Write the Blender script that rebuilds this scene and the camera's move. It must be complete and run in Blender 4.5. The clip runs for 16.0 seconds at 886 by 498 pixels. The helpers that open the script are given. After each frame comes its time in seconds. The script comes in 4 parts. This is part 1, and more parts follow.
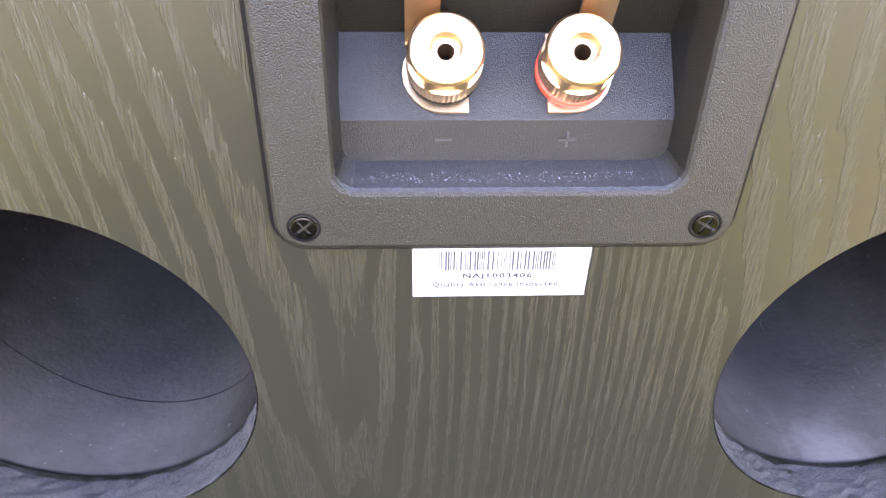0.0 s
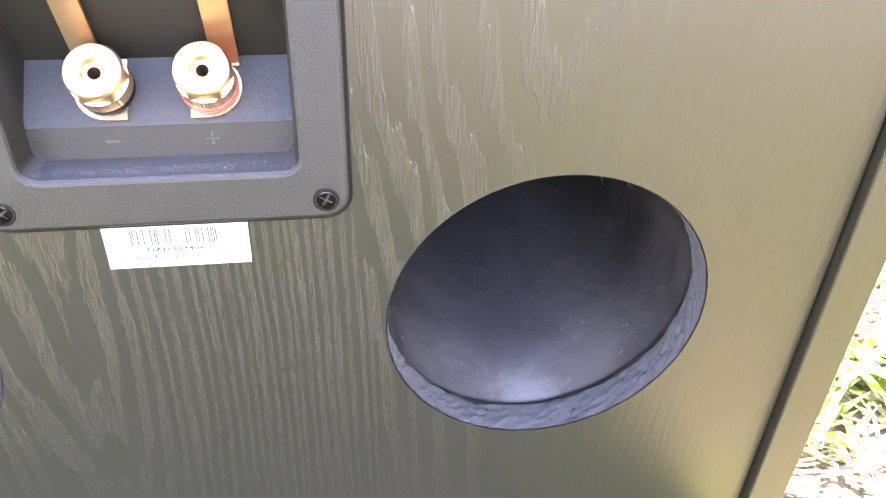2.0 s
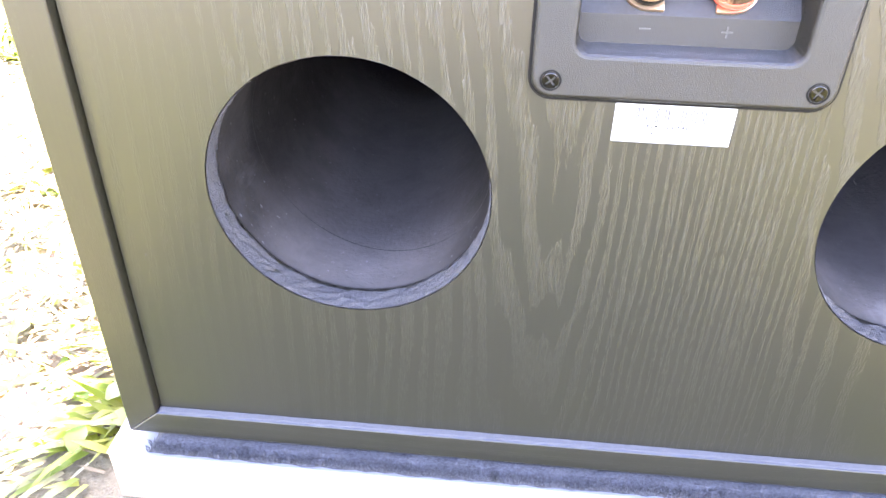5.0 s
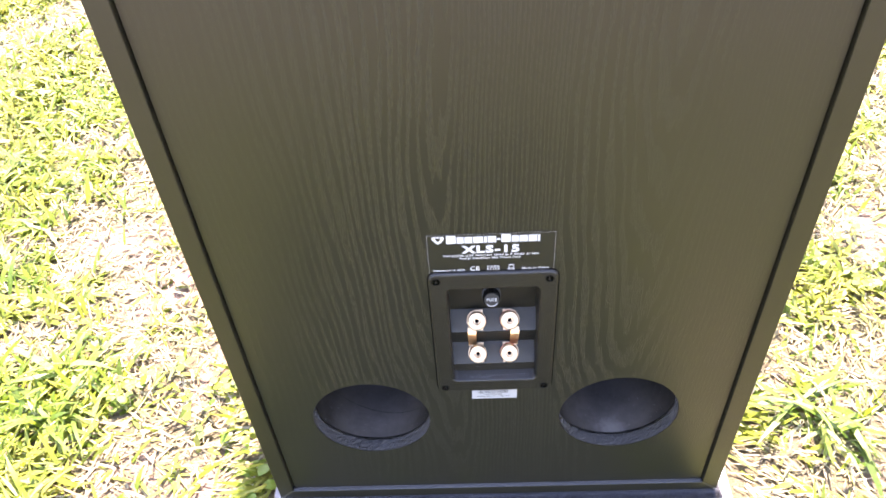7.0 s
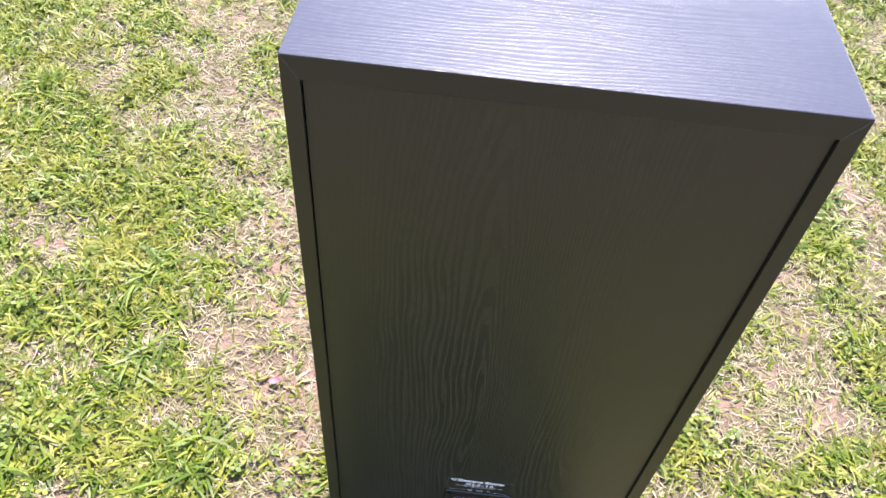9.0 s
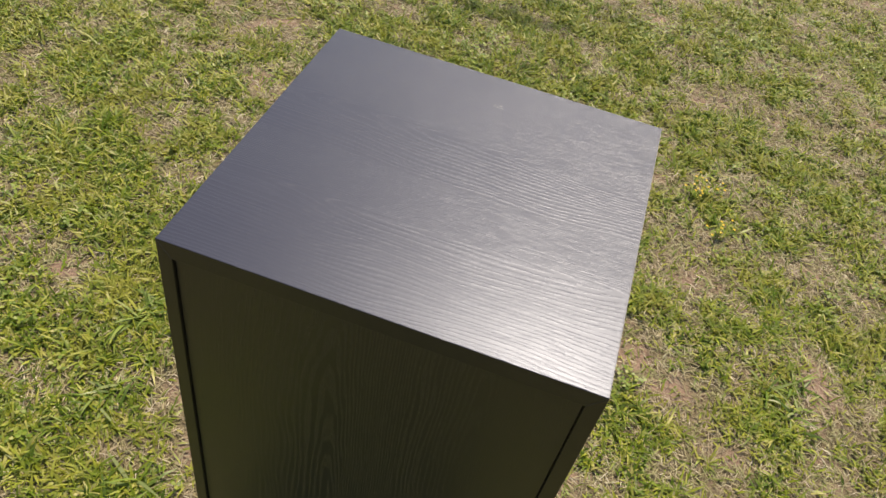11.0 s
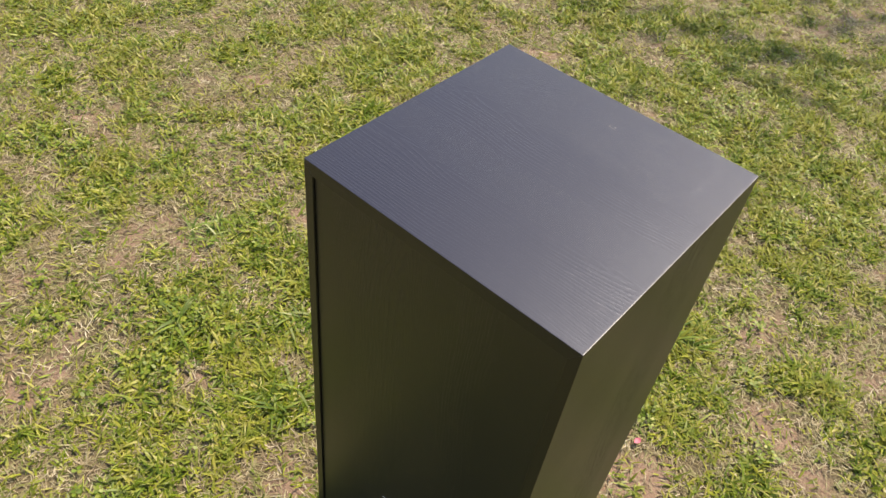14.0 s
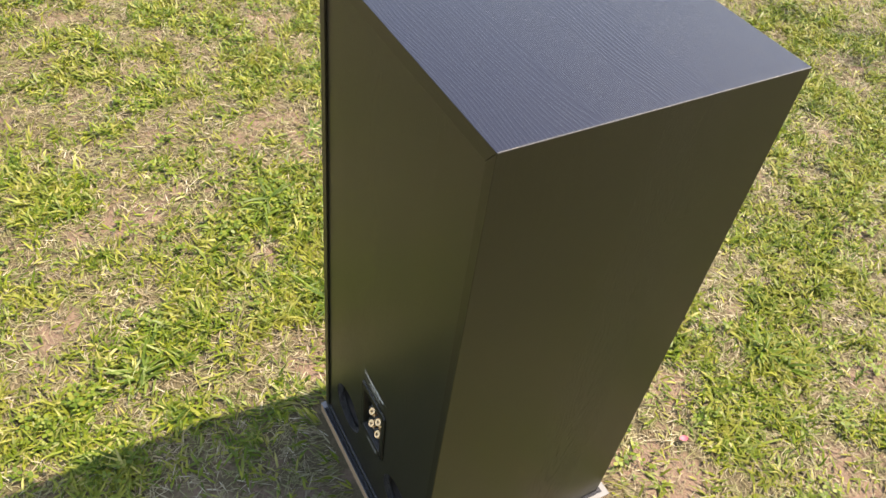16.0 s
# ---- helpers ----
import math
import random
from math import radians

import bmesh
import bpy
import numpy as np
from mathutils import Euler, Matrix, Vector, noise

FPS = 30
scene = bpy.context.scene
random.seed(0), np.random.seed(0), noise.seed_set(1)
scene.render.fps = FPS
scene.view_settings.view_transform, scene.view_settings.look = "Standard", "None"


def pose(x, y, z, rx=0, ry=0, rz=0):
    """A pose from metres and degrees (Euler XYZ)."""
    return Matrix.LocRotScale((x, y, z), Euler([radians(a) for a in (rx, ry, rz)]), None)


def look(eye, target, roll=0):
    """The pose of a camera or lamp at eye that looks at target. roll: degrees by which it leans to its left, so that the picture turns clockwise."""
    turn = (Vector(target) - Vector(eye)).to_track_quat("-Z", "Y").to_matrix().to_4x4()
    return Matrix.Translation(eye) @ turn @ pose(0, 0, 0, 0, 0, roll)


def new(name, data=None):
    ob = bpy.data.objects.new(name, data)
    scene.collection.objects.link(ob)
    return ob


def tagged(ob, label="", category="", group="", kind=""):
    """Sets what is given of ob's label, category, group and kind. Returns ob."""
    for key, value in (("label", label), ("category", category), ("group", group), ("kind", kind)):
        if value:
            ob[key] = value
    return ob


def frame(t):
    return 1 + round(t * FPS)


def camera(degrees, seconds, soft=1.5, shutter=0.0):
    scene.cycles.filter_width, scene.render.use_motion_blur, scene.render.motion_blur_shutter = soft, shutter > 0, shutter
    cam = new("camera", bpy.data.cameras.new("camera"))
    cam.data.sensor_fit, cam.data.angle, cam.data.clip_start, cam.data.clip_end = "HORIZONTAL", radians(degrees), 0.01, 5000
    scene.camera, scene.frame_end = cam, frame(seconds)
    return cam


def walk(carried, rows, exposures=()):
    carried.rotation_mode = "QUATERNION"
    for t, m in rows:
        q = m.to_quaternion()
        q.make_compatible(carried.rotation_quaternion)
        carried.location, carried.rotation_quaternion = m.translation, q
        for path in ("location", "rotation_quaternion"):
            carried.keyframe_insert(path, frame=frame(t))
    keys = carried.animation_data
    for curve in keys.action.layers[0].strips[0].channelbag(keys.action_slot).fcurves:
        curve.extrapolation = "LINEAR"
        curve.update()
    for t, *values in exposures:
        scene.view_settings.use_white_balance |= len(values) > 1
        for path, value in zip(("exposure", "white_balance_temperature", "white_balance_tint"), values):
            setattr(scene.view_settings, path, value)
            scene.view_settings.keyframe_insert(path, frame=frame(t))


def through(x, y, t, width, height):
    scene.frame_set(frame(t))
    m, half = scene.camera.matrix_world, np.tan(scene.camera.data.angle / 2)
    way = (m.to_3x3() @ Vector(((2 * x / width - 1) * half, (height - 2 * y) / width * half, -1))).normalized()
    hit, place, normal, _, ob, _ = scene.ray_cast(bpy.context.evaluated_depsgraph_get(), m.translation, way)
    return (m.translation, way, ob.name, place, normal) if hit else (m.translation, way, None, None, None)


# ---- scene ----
cam = camera(59.91, 16.0, soft=1.45, shutter=0.12)
PATH = [
    (0, (-0.0202, -0.1302, 0.3083), (0.0219, 0.6702, -0.2897), 1.31),
    (0.5, (-0.0067, -0.1345, 0.3087), (0.0665, 0.6622, -0.2912), 1.64),
    (1, (0.0147, -0.1502, 0.3179), (0.1239, 0.6564, -0.2630), 2.48),
    (1.5, (0.0314, -0.1658, 0.3240), (0.1486, 0.6501, -0.2421), 1.83),
    (2, (0.0465, -0.1832, 0.3264), (0.1722, 0.6294, -0.2427), 1.89),
    (2.5, (0.0368, -0.1934, 0.3322), (0.1406, 0.6050, -0.2610), 2.33),
    (3, (0.0119, -0.1997, 0.3297), (0.0603, 0.6048, -0.2622), 1.63),
    (3.5, (-0.0134, -0.1997, 0.3221), (-0.0222, 0.6208, -0.2495), 1.29),
    (4, (-0.0449, -0.1979, 0.3214), (-0.0862, 0.6225, -0.2489), 1.28),
    (4.5, (-0.0546, -0.2178, 0.3050), (-0.1260, 0.6135, -0.2462), 0.91),
    (4.7, (-0.0566, -0.2244, 0.3012), (-0.1295, 0.6075, -0.2488), 1.36),
    (6.8, (-0.0201, -0.3845, 0.6851), (-0.0528, 0.3398, -0.0036), -4.20),
    (7, (-0.0125, -0.3942, 0.7613), (-0.0543, 0.3266, 0.0694), -4.34),
    (7.5, (-0.0020, -0.4046, 0.9626), (-0.0443, 0.2821, 0.2369), -1.16),
    (8, (-0.0302, -0.4257, 1.1362), (-0.0436, 0.2008, 0.3568), 2.83),
    (8.5, (-0.0569, -0.4580, 1.2929), (-0.0948, 0.1734, 0.5183), 2.41),
    (9, (-0.0735, -0.4727, 1.4312), (-0.0903, 0.1835, 0.6769), 5.45),
    (9.2, (-0.0668, -0.4672, 1.4829), (-0.0830, 0.1903, 0.7296), 5.80),
    (11.3, (0.1782, -0.4083, 1.6357), (0.0520, 0.2932, 0.9343), 13.33),
    (11.5, (0.2203, -0.3864, 1.6283), (0.0872, 0.3180, 0.9310), 14.22),
    (12, (0.2556, -0.4180, 1.6767), (-0.0264, 0.2494, 0.9874), 9.00),
    (12.5, (0.2770, -0.4833, 1.7280), (-0.0810, 0.1714, 1.0623), 5.19),
    (13, (0.3063, -0.5604, 1.7301), (-0.0272, 0.0895, 1.0472), 5.66),
    (13.5, (0.3444, -0.5707, 1.7305), (-0.0132, 0.0385, 1.0227), 3.87),
    (14, (0.3910, -0.5079, 1.7353), (-0.0233, 0.0598, 1.0239), 7.68),
    (14.5, (0.4726, -0.4569, 1.7214), (-0.0079, 0.0469, 1.0035), 7.29),
    (15, (0.5554, -0.4348, 1.6566), (0.0484, 0.0190, 0.9238), 6.23),
    (15.2, (0.5891, -0.4439, 1.6255), (0.0685, -0.0098, 0.8902), 6.64),
    (15.5, (0.6325, -0.4387, 1.5744), (0.0915, -0.0214, 0.8442), 6.71),
    (16, (0.6831, -0.3605, 1.5389), (0.1024, 0.0358, 0.8278), 8.10),
]
walk(cam, [(t, look(eye, target, roll)) for t, eye, target, roll in PATH],
     exposures=[(0.0, 5.16, 7650, 36), (1.5, 5.38, 7550, 36), (2.5, 5.67, 7400, 36), (3.5, 5.70, 7400, 35), (4.0, 5.77, 7400, 36), (4.7, 5.93, 7400, 35), (6.8, 4.02, 7450, 30), (7.5, 3.36, 7000, 28),
                (8.0, 2.92, 6850, 30), (8.5, 2.70, 6700, 27), (9.0, 2.45, 6600, 25), (11.3, 1.2, 8600, 14), (12.5, 1.22, 8700, 14), (14.0, 1.48, 8600, 15), (16.0, 1.9, 8500, 14)])

# ---------------------------------------------------------------- light
SUN_TURN, SUN_HEIGHT = radians(7.4), radians(58)
world = bpy.data.worlds.new("sky")
scene.world = world
world.use_nodes = True
wn = world.node_tree.nodes
wn.clear()
sky = wn.new("ShaderNodeTexSky")
sky.sky_type, sky.sun_disc = "NISHITA", False
sky.sun_elevation, sky.sun_rotation = SUN_HEIGHT, SUN_TURN
sky.dust_density = 1.0
back = wn.new("ShaderNodeBackground")
back.inputs["Strength"].default_value = 0.15
wout = wn.new("ShaderNodeOutputWorld")
world.node_tree.links.new(sky.outputs[0], back.inputs["Color"])
world.node_tree.links.new(back.outputs[0], wout.inputs["Surface"])

sun_data = bpy.data.lights.new("sun", "SUN")
sun_data.energy, sun_data.angle, sun_data.color = 3.6, radians(0.55), (1.0, 0.96, 0.89)
sun = new("sun", sun_data)
toward = Vector((math.sin(SUN_TURN) * math.cos(SUN_HEIGHT), math.cos(SUN_TURN) * math.cos(SUN_HEIGHT), math.sin(SUN_HEIGHT)))
sun.matrix_world = look(toward * 20, (0, 0, 0))


# ---------------------------------------------------------------- materials
class Nodes:
    """A small writer of node materials."""

    def __init__(self, name):
        self.mat = bpy.data.materials.new(name)
        self.mat.use_nodes = True
        self.tree = self.mat.node_tree
        self.bsdf = self.tree.nodes["Principled BSDF"]
        self.coord = self.tree.nodes.new("ShaderNodeTexCoord").outputs["Object"]

    def node(self, kind, **values):
        n = self.tree.nodes.new(kind)
        for key, value in values.items():
            n.inputs[key.replace("_", " ")].default_value = value
        return n

    def link(self, a, b):
        self.tree.links.new(a, b)

    def scaled(self, x, y, z, source=None):
        n = self.tree.nodes.new("ShaderNodeMapping")
        n.inputs["Scale"].default_value = (x, y, z)
        self.link(source or self.coord, n.inputs["Vector"])
        return n.outputs[0]

    def noise(self, vector, scale, detail=3.0, rough=0.55, distortion=0.0):
        n = self.node("ShaderNodeTexNoise", Scale=scale, Detail=detail, Roughness=rough, Distortion=distortion)
        self.link(vector, n.inputs["Vector"])
        return n.outputs["Fac"]

    def ramp(self, fac, *stops):
        n = self.tree.nodes.new("ShaderNodeValToRGB")
        el = n.color_ramp.elements
        while len(el) < len(stops):
            el.new(0.5)
        for e, (at, c) in zip(el, stops):
            e.position = at
            e.color = (c, c, c, 1) if isinstance(c, (int, float)) else (*c, 1)
        self.link(fac, n.inputs["Fac"])
        return n.outputs["Color"]

    def mix(self, fac, a, b, mode="MIX"):
        n = self.tree.nodes.new("ShaderNodeMix")
        n.data_type, n.blend_type = "RGBA", mode
        for value, socket in ((fac, n.inputs[0]), (a, n.inputs[6]), (b, n.inputs[7])):
            if isinstance(value, (int, float)):
                socket.default_value = value if socket.type == "VALUE" else (value, value, value, 1)
            elif isinstance(value, tuple):
                socket.default_value = (*value, 1)
            else:
                self.link(value, socket)
        return n.outputs[2]

    def math(self, op, a, b=0.0):
        n = self.tree.nodes.new("ShaderNodeMath")
        n.operation = op
        for value, socket in ((a, n.inputs[0]), (b, n.inputs[1])):
            if isinstance(value, (int, float)):
                socket.default_value = value
            else:
                self.link(value, socket)
        return n.outputs[0]

    def bump(self, height, strength, distance):
        n = self.node("ShaderNodeBump", Strength=strength, Distance=distance)
        self.link(height, n.inputs["Height"])
        self.link(n.outputs[0], self.bsdf.inputs["Normal"])

    def set(self, **values):
        for key, value in values.items():
            socket = self.bsdf.inputs[key.replace("_", " ")]
            if isinstance(value, tuple):
                socket.default_value = (*value, 1)
            elif isinstance(value, (int, float)):
                socket.default_value = value
            else:
                self.link(value, socket)
        return self


def vinyl(name, across, along, hearts, zone=(0.0, 0.2, 0.4), gloss=0.34, relief=0.68, ring=0.0040, fleck=(2700.0, 135.0), dark=(0.0075, 0.0070, 0.0042), light=(0.0132, 0.0122, 0.0074),
          shine=0.5, sky_tint=(1.0, 1.0, 1.0), broken=0.85, matte=0.08, ragged=0.38, stretch=5.0, edge=0.07, worn=None):
    """Black ash-grain vinyl: growth rings cut lengthwise round one or two hearts, pale open pores in them, some dust.
    hearts: (place across the grain, place along it, taper); zone: middle, half width and the least share of pores outside."""
    n = Nodes(name)
    rest = 3 - across - along

    def axes(a, b):
        out = [1.0, 1.0, 1.0]
        out[across], out[along], out[rest] = a, b, a
        return out

    split = n.tree.nodes.new("ShaderNodeSeparateXYZ")
    n.link(n.coord, split.inputs[0])
    here, length = split.outputs[across], split.outputs[along]
    sway = n.math("MULTIPLY", n.math("SUBTRACT", n.noise(n.scaled(*axes(6.0, 2.4)), 1.0, 2.0), 0.5), 0.04)
    swell = n.math("MULTIPLY", n.math("SUBTRACT", n.noise(n.scaled(*axes(2.0, 7.0)), 1.0, 2.0), 0.5), 0.010)
    age = None
    for k, (middle, top, taper) in enumerate(hearts):
        off = n.math("ADD", n.math("SUBTRACT", here, middle), sway)
        deep = n.math("ADD", n.math("MULTIPLY", n.math("SUBTRACT", length, top), taper), swell)
        one = n.math("SQRT", n.math("ADD", n.math("MULTIPLY", off, off), n.math("MULTIPLY", deep, deep)))
        age = one if age is None else n.math("MINIMUM", age, n.math("ADD", one, 0.0011 * k))
    slow = n.noise(n.scaled(*axes(55.0, stretch)), 1.0, 2.0)
    wave = n.math("SINE", n.math("ADD", n.math("MULTIPLY", n.math("ADD", age, n.math("MULTIPLY", here, 0.35)), 6.283 / ring), n.math("ADD", n.math("MULTIPLY", slow, 9.0), n.math("MULTIPLY", n.noise(n.scaled(*axes(210.0, stretch * 1.6)), 1.0, 1.0), 5.0))))
    jag = n.noise(n.scaled(*axes(1500.0, 230.0)), 1.0, 2.0, 0.6)
    patchy = n.noise(n.scaled(*axes(120.0, 14.0)), 1.0, 1.0)
    level = n.math("ADD", n.math("MULTIPLY", wave, 0.25), n.math("ADD", n.math("MULTIPLY", n.math("SUBTRACT", jag, 0.5), ragged), n.math("MULTIPLY", n.math("SUBTRACT", patchy, 0.5), 0.65)))
    mask = n.ramp(n.math("ADD", level, 0.5), (0.48, 0.0), (0.48 + edge, 1.0))
    worm = n.ramp(n.noise(n.scaled(*axes(*fleck)), 1.0, 1.0), (0.45, 0.0), (0.54, 1.0))
    away = n.math("DIVIDE", n.math("ABSOLUTE", n.math("SUBTRACT", here, zone[0])), zone[1])
    drift = n.noise(n.scaled(*axes(8.0, 3.0)), 1.0, 3.0)
    share = n.ramp(n.math("ADD", away, n.math("MULTIPLY", n.math("SUBTRACT", drift, 0.5), 1.2)), (0.55, 1.0), (1.15, zone[2]))
    if worn:
        share = n.math("MULTIPLY", share, n.ramp(n.math("ADD", length, n.math("MULTIPLY", n.math("SUBTRACT", drift, 0.5), 0.1)), (worn[0], 0.3), (worn[1], 1.0)))
    pores = n.math("MULTIPLY", n.math("MULTIPLY", mask, share), n.math("ADD", n.math("MULTIPLY", worm, broken), 1.0 - broken))
    smear = n.noise(n.scaled(4, 4, 3), 1.0, 3.0)
    dust = n.ramp(n.noise(n.coord, 1500.0, 1.0), (0.77, 0.0), (0.83, 1.0))
    fine = n.noise(n.scaled(*axes(900.0, 14.0)), 1.0, 2.0)
    tint = n.mix(n.math("MAXIMUM", pores, n.math("MULTIPLY", n.math("SUBTRACT", fine, 0.45), 0.9)), dark, light)
    tint = n.mix(n.math("MULTIPLY", dust, 0.3), tint, (0.14, 0.135, 0.13))
    rough = n.math("ADD", n.math("MULTIPLY", pores, matte), n.math("ADD", n.math("MULTIPLY", smear, 0.10), gloss - 0.05))
    n.set(Base_Color=tint, Roughness=rough, Specular_IOR_Level=shine)
    n.set(Specular_Tint=sky_tint)
    n.bump(pores, relief, 0.0003)
    return n.mat


def moulded(name, tint, gloss, scale=1500.0, relief=0.35, upward_paling=0.0, deep=0.0003, shine=0.5):
    """Moulded plastic with a fine stipple; dust and skylight both paint upward faces paler."""
    n = Nodes(name)
    wear = n.noise(n.coord, 60.0, 4.0)
    c = n.mix(wear, tuple(v * 0.8 for v in tint), tuple(v * 1.25 for v in tint))
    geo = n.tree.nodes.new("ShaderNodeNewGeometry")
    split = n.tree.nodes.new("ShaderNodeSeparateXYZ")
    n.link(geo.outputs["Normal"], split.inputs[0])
    facing_up = n.math("MULTIPLY", n.ramp(split.outputs[2], (0.35, 0.0), (0.95, 1.0)), n.ramp(n.noise(n.coord, 900.0, 2.0), (0.3, 0.5), (0.7, 1.0)))
    c = n.mix(n.math("MULTIPLY", facing_up, upward_paling), c, (0.056, 0.056, 0.058))
    n.set(Base_Color=c, Roughness=n.math("ADD", n.math("MULTIPLY", wear, 0.15), gloss - 0.07), Specular_IOR_Level=shine)
    grain = n.node("ShaderNodeTexVoronoi", Scale=scale, Randomness=1.0)
    n.link(n.coord, grain.inputs["Vector"])
    n.bump(n.math("SUBTRACT", 1.0, grain.outputs["Distance"]), relief, deep)
    return n.mat


def metal(name, tint, gloss):
    n = Nodes(name)
    wear = n.noise(n.coord, 350.0, 3.0)
    n.set(Base_Color=n.mix(wear, tint, tuple(v * 0.86 for v in tint)), Metallic=1.0,
          Roughness=n.math("ADD", n.math("MULTIPLY", wear, 0.16), gloss - 0.06))
    return n.mat


def plain(name, tint, gloss, vary=0.08, scale=200.0, shine=0.5):
    n = Nodes(name)
    n.set(Specular_IOR_Level=shine)
    n.set(Base_Color=n.mix(n.noise(n.coord, scale, 3.0), tuple(v * (1 - vary) for v in tint), tuple(min(1, v * (1 + vary)) for v in tint)), Roughness=gloss)
    return n.mat


VINYL_BACK = vinyl("black_ash_vinyl_back", 0, 2, ((-0.030, 0.60, 0.06), (0.125, 0.87, 0.06)), zone=(-0.015, 0.145, 0.18), shine=0.6, worn=(0.06, 0.16))
VINYL_SIDE = vinyl("black_ash_vinyl_side", 1, 2, ((0.285, 0.86, 0.06), (0.11, 0.35, 0.05)), zone=(0.28, 0.07, 0.12), gloss=0.39, dark=(0.0088, 0.0075, 0.0032), light=(0.0165, 0.0143, 0.0070))
VINYL_EDGE = vinyl("black_ash_vinyl_edge", 2, 0, ((0.3, 0.1, 0.05),), zone=(5.0, 0.1, 0.25), gloss=0.36, relief=0.3)
# The sky's blue is put into this copy's base colour and specular tint.
VINYL_SKY_TINTED = vinyl("black_ash_vinyl_sky_tinted", 1, 0, ((0.125, 0.06, 0.05), (0.285, 0.13, 0.06)), zone=(0.2, 0.4, 0.8), gloss=0.35, relief=0.34, ring=0.0034, fleck=(1200.0, 60.0),
                  dark=(0.0088, 0.0094, 0.0176), light=(0.0095, 0.0102, 0.0188), shine=0.36, sky_tint=(0.70, 0.81, 1.0), broken=0.35, matte=0.0, ragged=0.30, stretch=3.0, edge=0.14)
PLASTIC = moulded("textured_black_plastic", (0.0075, 0.0068, 0.0046), 0.38, scale=3500.0, relief=0.50, upward_paling=0.5, deep=0.0003, shine=0.34)
PLASTIC_DARK = moulded("smooth_black_plastic", (0.004, 0.004, 0.004), 0.35, relief=0.05, shine=0.2)
GOLD = metal("gold_plating", (0.62, 0.42, 0.245), 0.33)
STEEL = metal("blackened_steel", (0.022, 0.022, 0.023), 0.22)
RED = plain("red_plastic", (0.75, 0.06, 0.03), 0.4)
BLACK = plain("black_plastic", (0.0015, 0.0015, 0.0015), 0.6, shine=0.12)
PAPER = plain("white_label_paper", (0.24, 0.24, 0.24), 0.5, 0.03)
INK = plain("black_ink", (0.022, 0.022, 0.024), 0.8, shine=0.2)
PLATE = plain("gloss_black_foil", (0.0085, 0.0080, 0.0045), 0.40, 0.2)
WHITE_INK = plain("white_ink", (0.42, 0.42, 0.41), 0.45, 0.04)
EDGE_PALE = plain("pale_vinyl_edge", (0.075, 0.073, 0.072), 0.5, 0.3, 300.0)
GREY_INK = plain("pale_grey_ink", (0.24, 0.24, 0.235), 0.45, 0.04)
SILVER_INK = plain("grey_ink", (0.12, 0.115, 0.11), 0.4, 0.05)


def tube_card():
    """Grey paper tube, scuffs and one pale smear; floor paled for dust and daylight."""
    n = Nodes("grey_paper_tube")
    blot = n.noise(n.coord, 55.0, 5.0, 0.65)
    scuff = n.ramp(n.noise(n.scaled(60, 14, 60), 1.0, 4.0, 0.7), (0.58, 0.0), (0.75, 1.0))
    speck = n.ramp(n.noise(n.coord, 420.0, 1.0), (0.72, 0.0), (0.78, 1.0))
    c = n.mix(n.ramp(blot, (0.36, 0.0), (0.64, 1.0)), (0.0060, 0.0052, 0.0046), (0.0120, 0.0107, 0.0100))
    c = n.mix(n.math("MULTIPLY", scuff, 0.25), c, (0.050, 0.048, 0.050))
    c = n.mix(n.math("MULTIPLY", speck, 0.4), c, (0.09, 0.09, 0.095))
    where = n.tree.nodes.new("ShaderNodeSeparateXYZ")
    n.link(n.coord, where.inputs[0])
    here = n.tree.nodes.new("ShaderNodeVectorMath")
    here.operation = "DISTANCE"
    n.link(n.coord, here.inputs[0])
    here.inputs[1].default_value = (0.113, 0.023, 0.1125)
    near = n.ramp(n.math("ADD", here.outputs["Value"], n.math("MULTIPLY", n.noise(n.coord, 140.0, 3.0), 0.018)), (0.014, 1.0), (0.024, 0.0))
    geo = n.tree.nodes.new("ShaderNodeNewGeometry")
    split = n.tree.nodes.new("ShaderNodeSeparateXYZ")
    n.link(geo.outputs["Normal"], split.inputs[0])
    # Daylight falling on the tube floor is put into its colour, with dust.
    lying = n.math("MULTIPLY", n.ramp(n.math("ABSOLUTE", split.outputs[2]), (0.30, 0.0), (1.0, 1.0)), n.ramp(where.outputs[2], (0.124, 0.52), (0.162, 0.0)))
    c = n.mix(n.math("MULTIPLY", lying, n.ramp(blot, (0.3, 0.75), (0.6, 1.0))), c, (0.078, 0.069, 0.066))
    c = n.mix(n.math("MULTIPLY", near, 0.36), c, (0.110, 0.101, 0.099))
    n.set(Base_Color=c, Roughness=0.85, Specular_IOR_Level=0.08)
    n.bump(n.noise(n.coord, 330.0, 4.0, 0.65), 0.5, 0.0008)
    return n.mat


def fibre(name, dark, light, scale):
    n = Nodes(name)
    grain = n.noise(n.scaled(1, 1.7, 1), scale, 5.0, 0.75)
    n.set(Base_Color=n.mix(n.ramp(grain, (0.35, 0.0), (0.68, 1.0)), dark, light), Roughness=0.95)
    n.bump(grain, 0.9, 0.0016)
    return n.mat


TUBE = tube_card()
FIBRE = fibre("grey_cut_fibreboard", (0.011, 0.0100, 0.0096), (0.062, 0.057, 0.056), 1150.0)
CARPET = fibre("dark_grey_carpet", (0.003, 0.003, 0.0045), (0.050, 0.051, 0.060), 700.0)
LEDGE_PALE = plain("pale_ledge_sheen", (0.034, 0.033, 0.034), 0.9, 0.35, 900.0)
DUST_PALE = plain("white_dust", (0.24, 0.24, 0.25), 0.9, 0.4, 900.0)
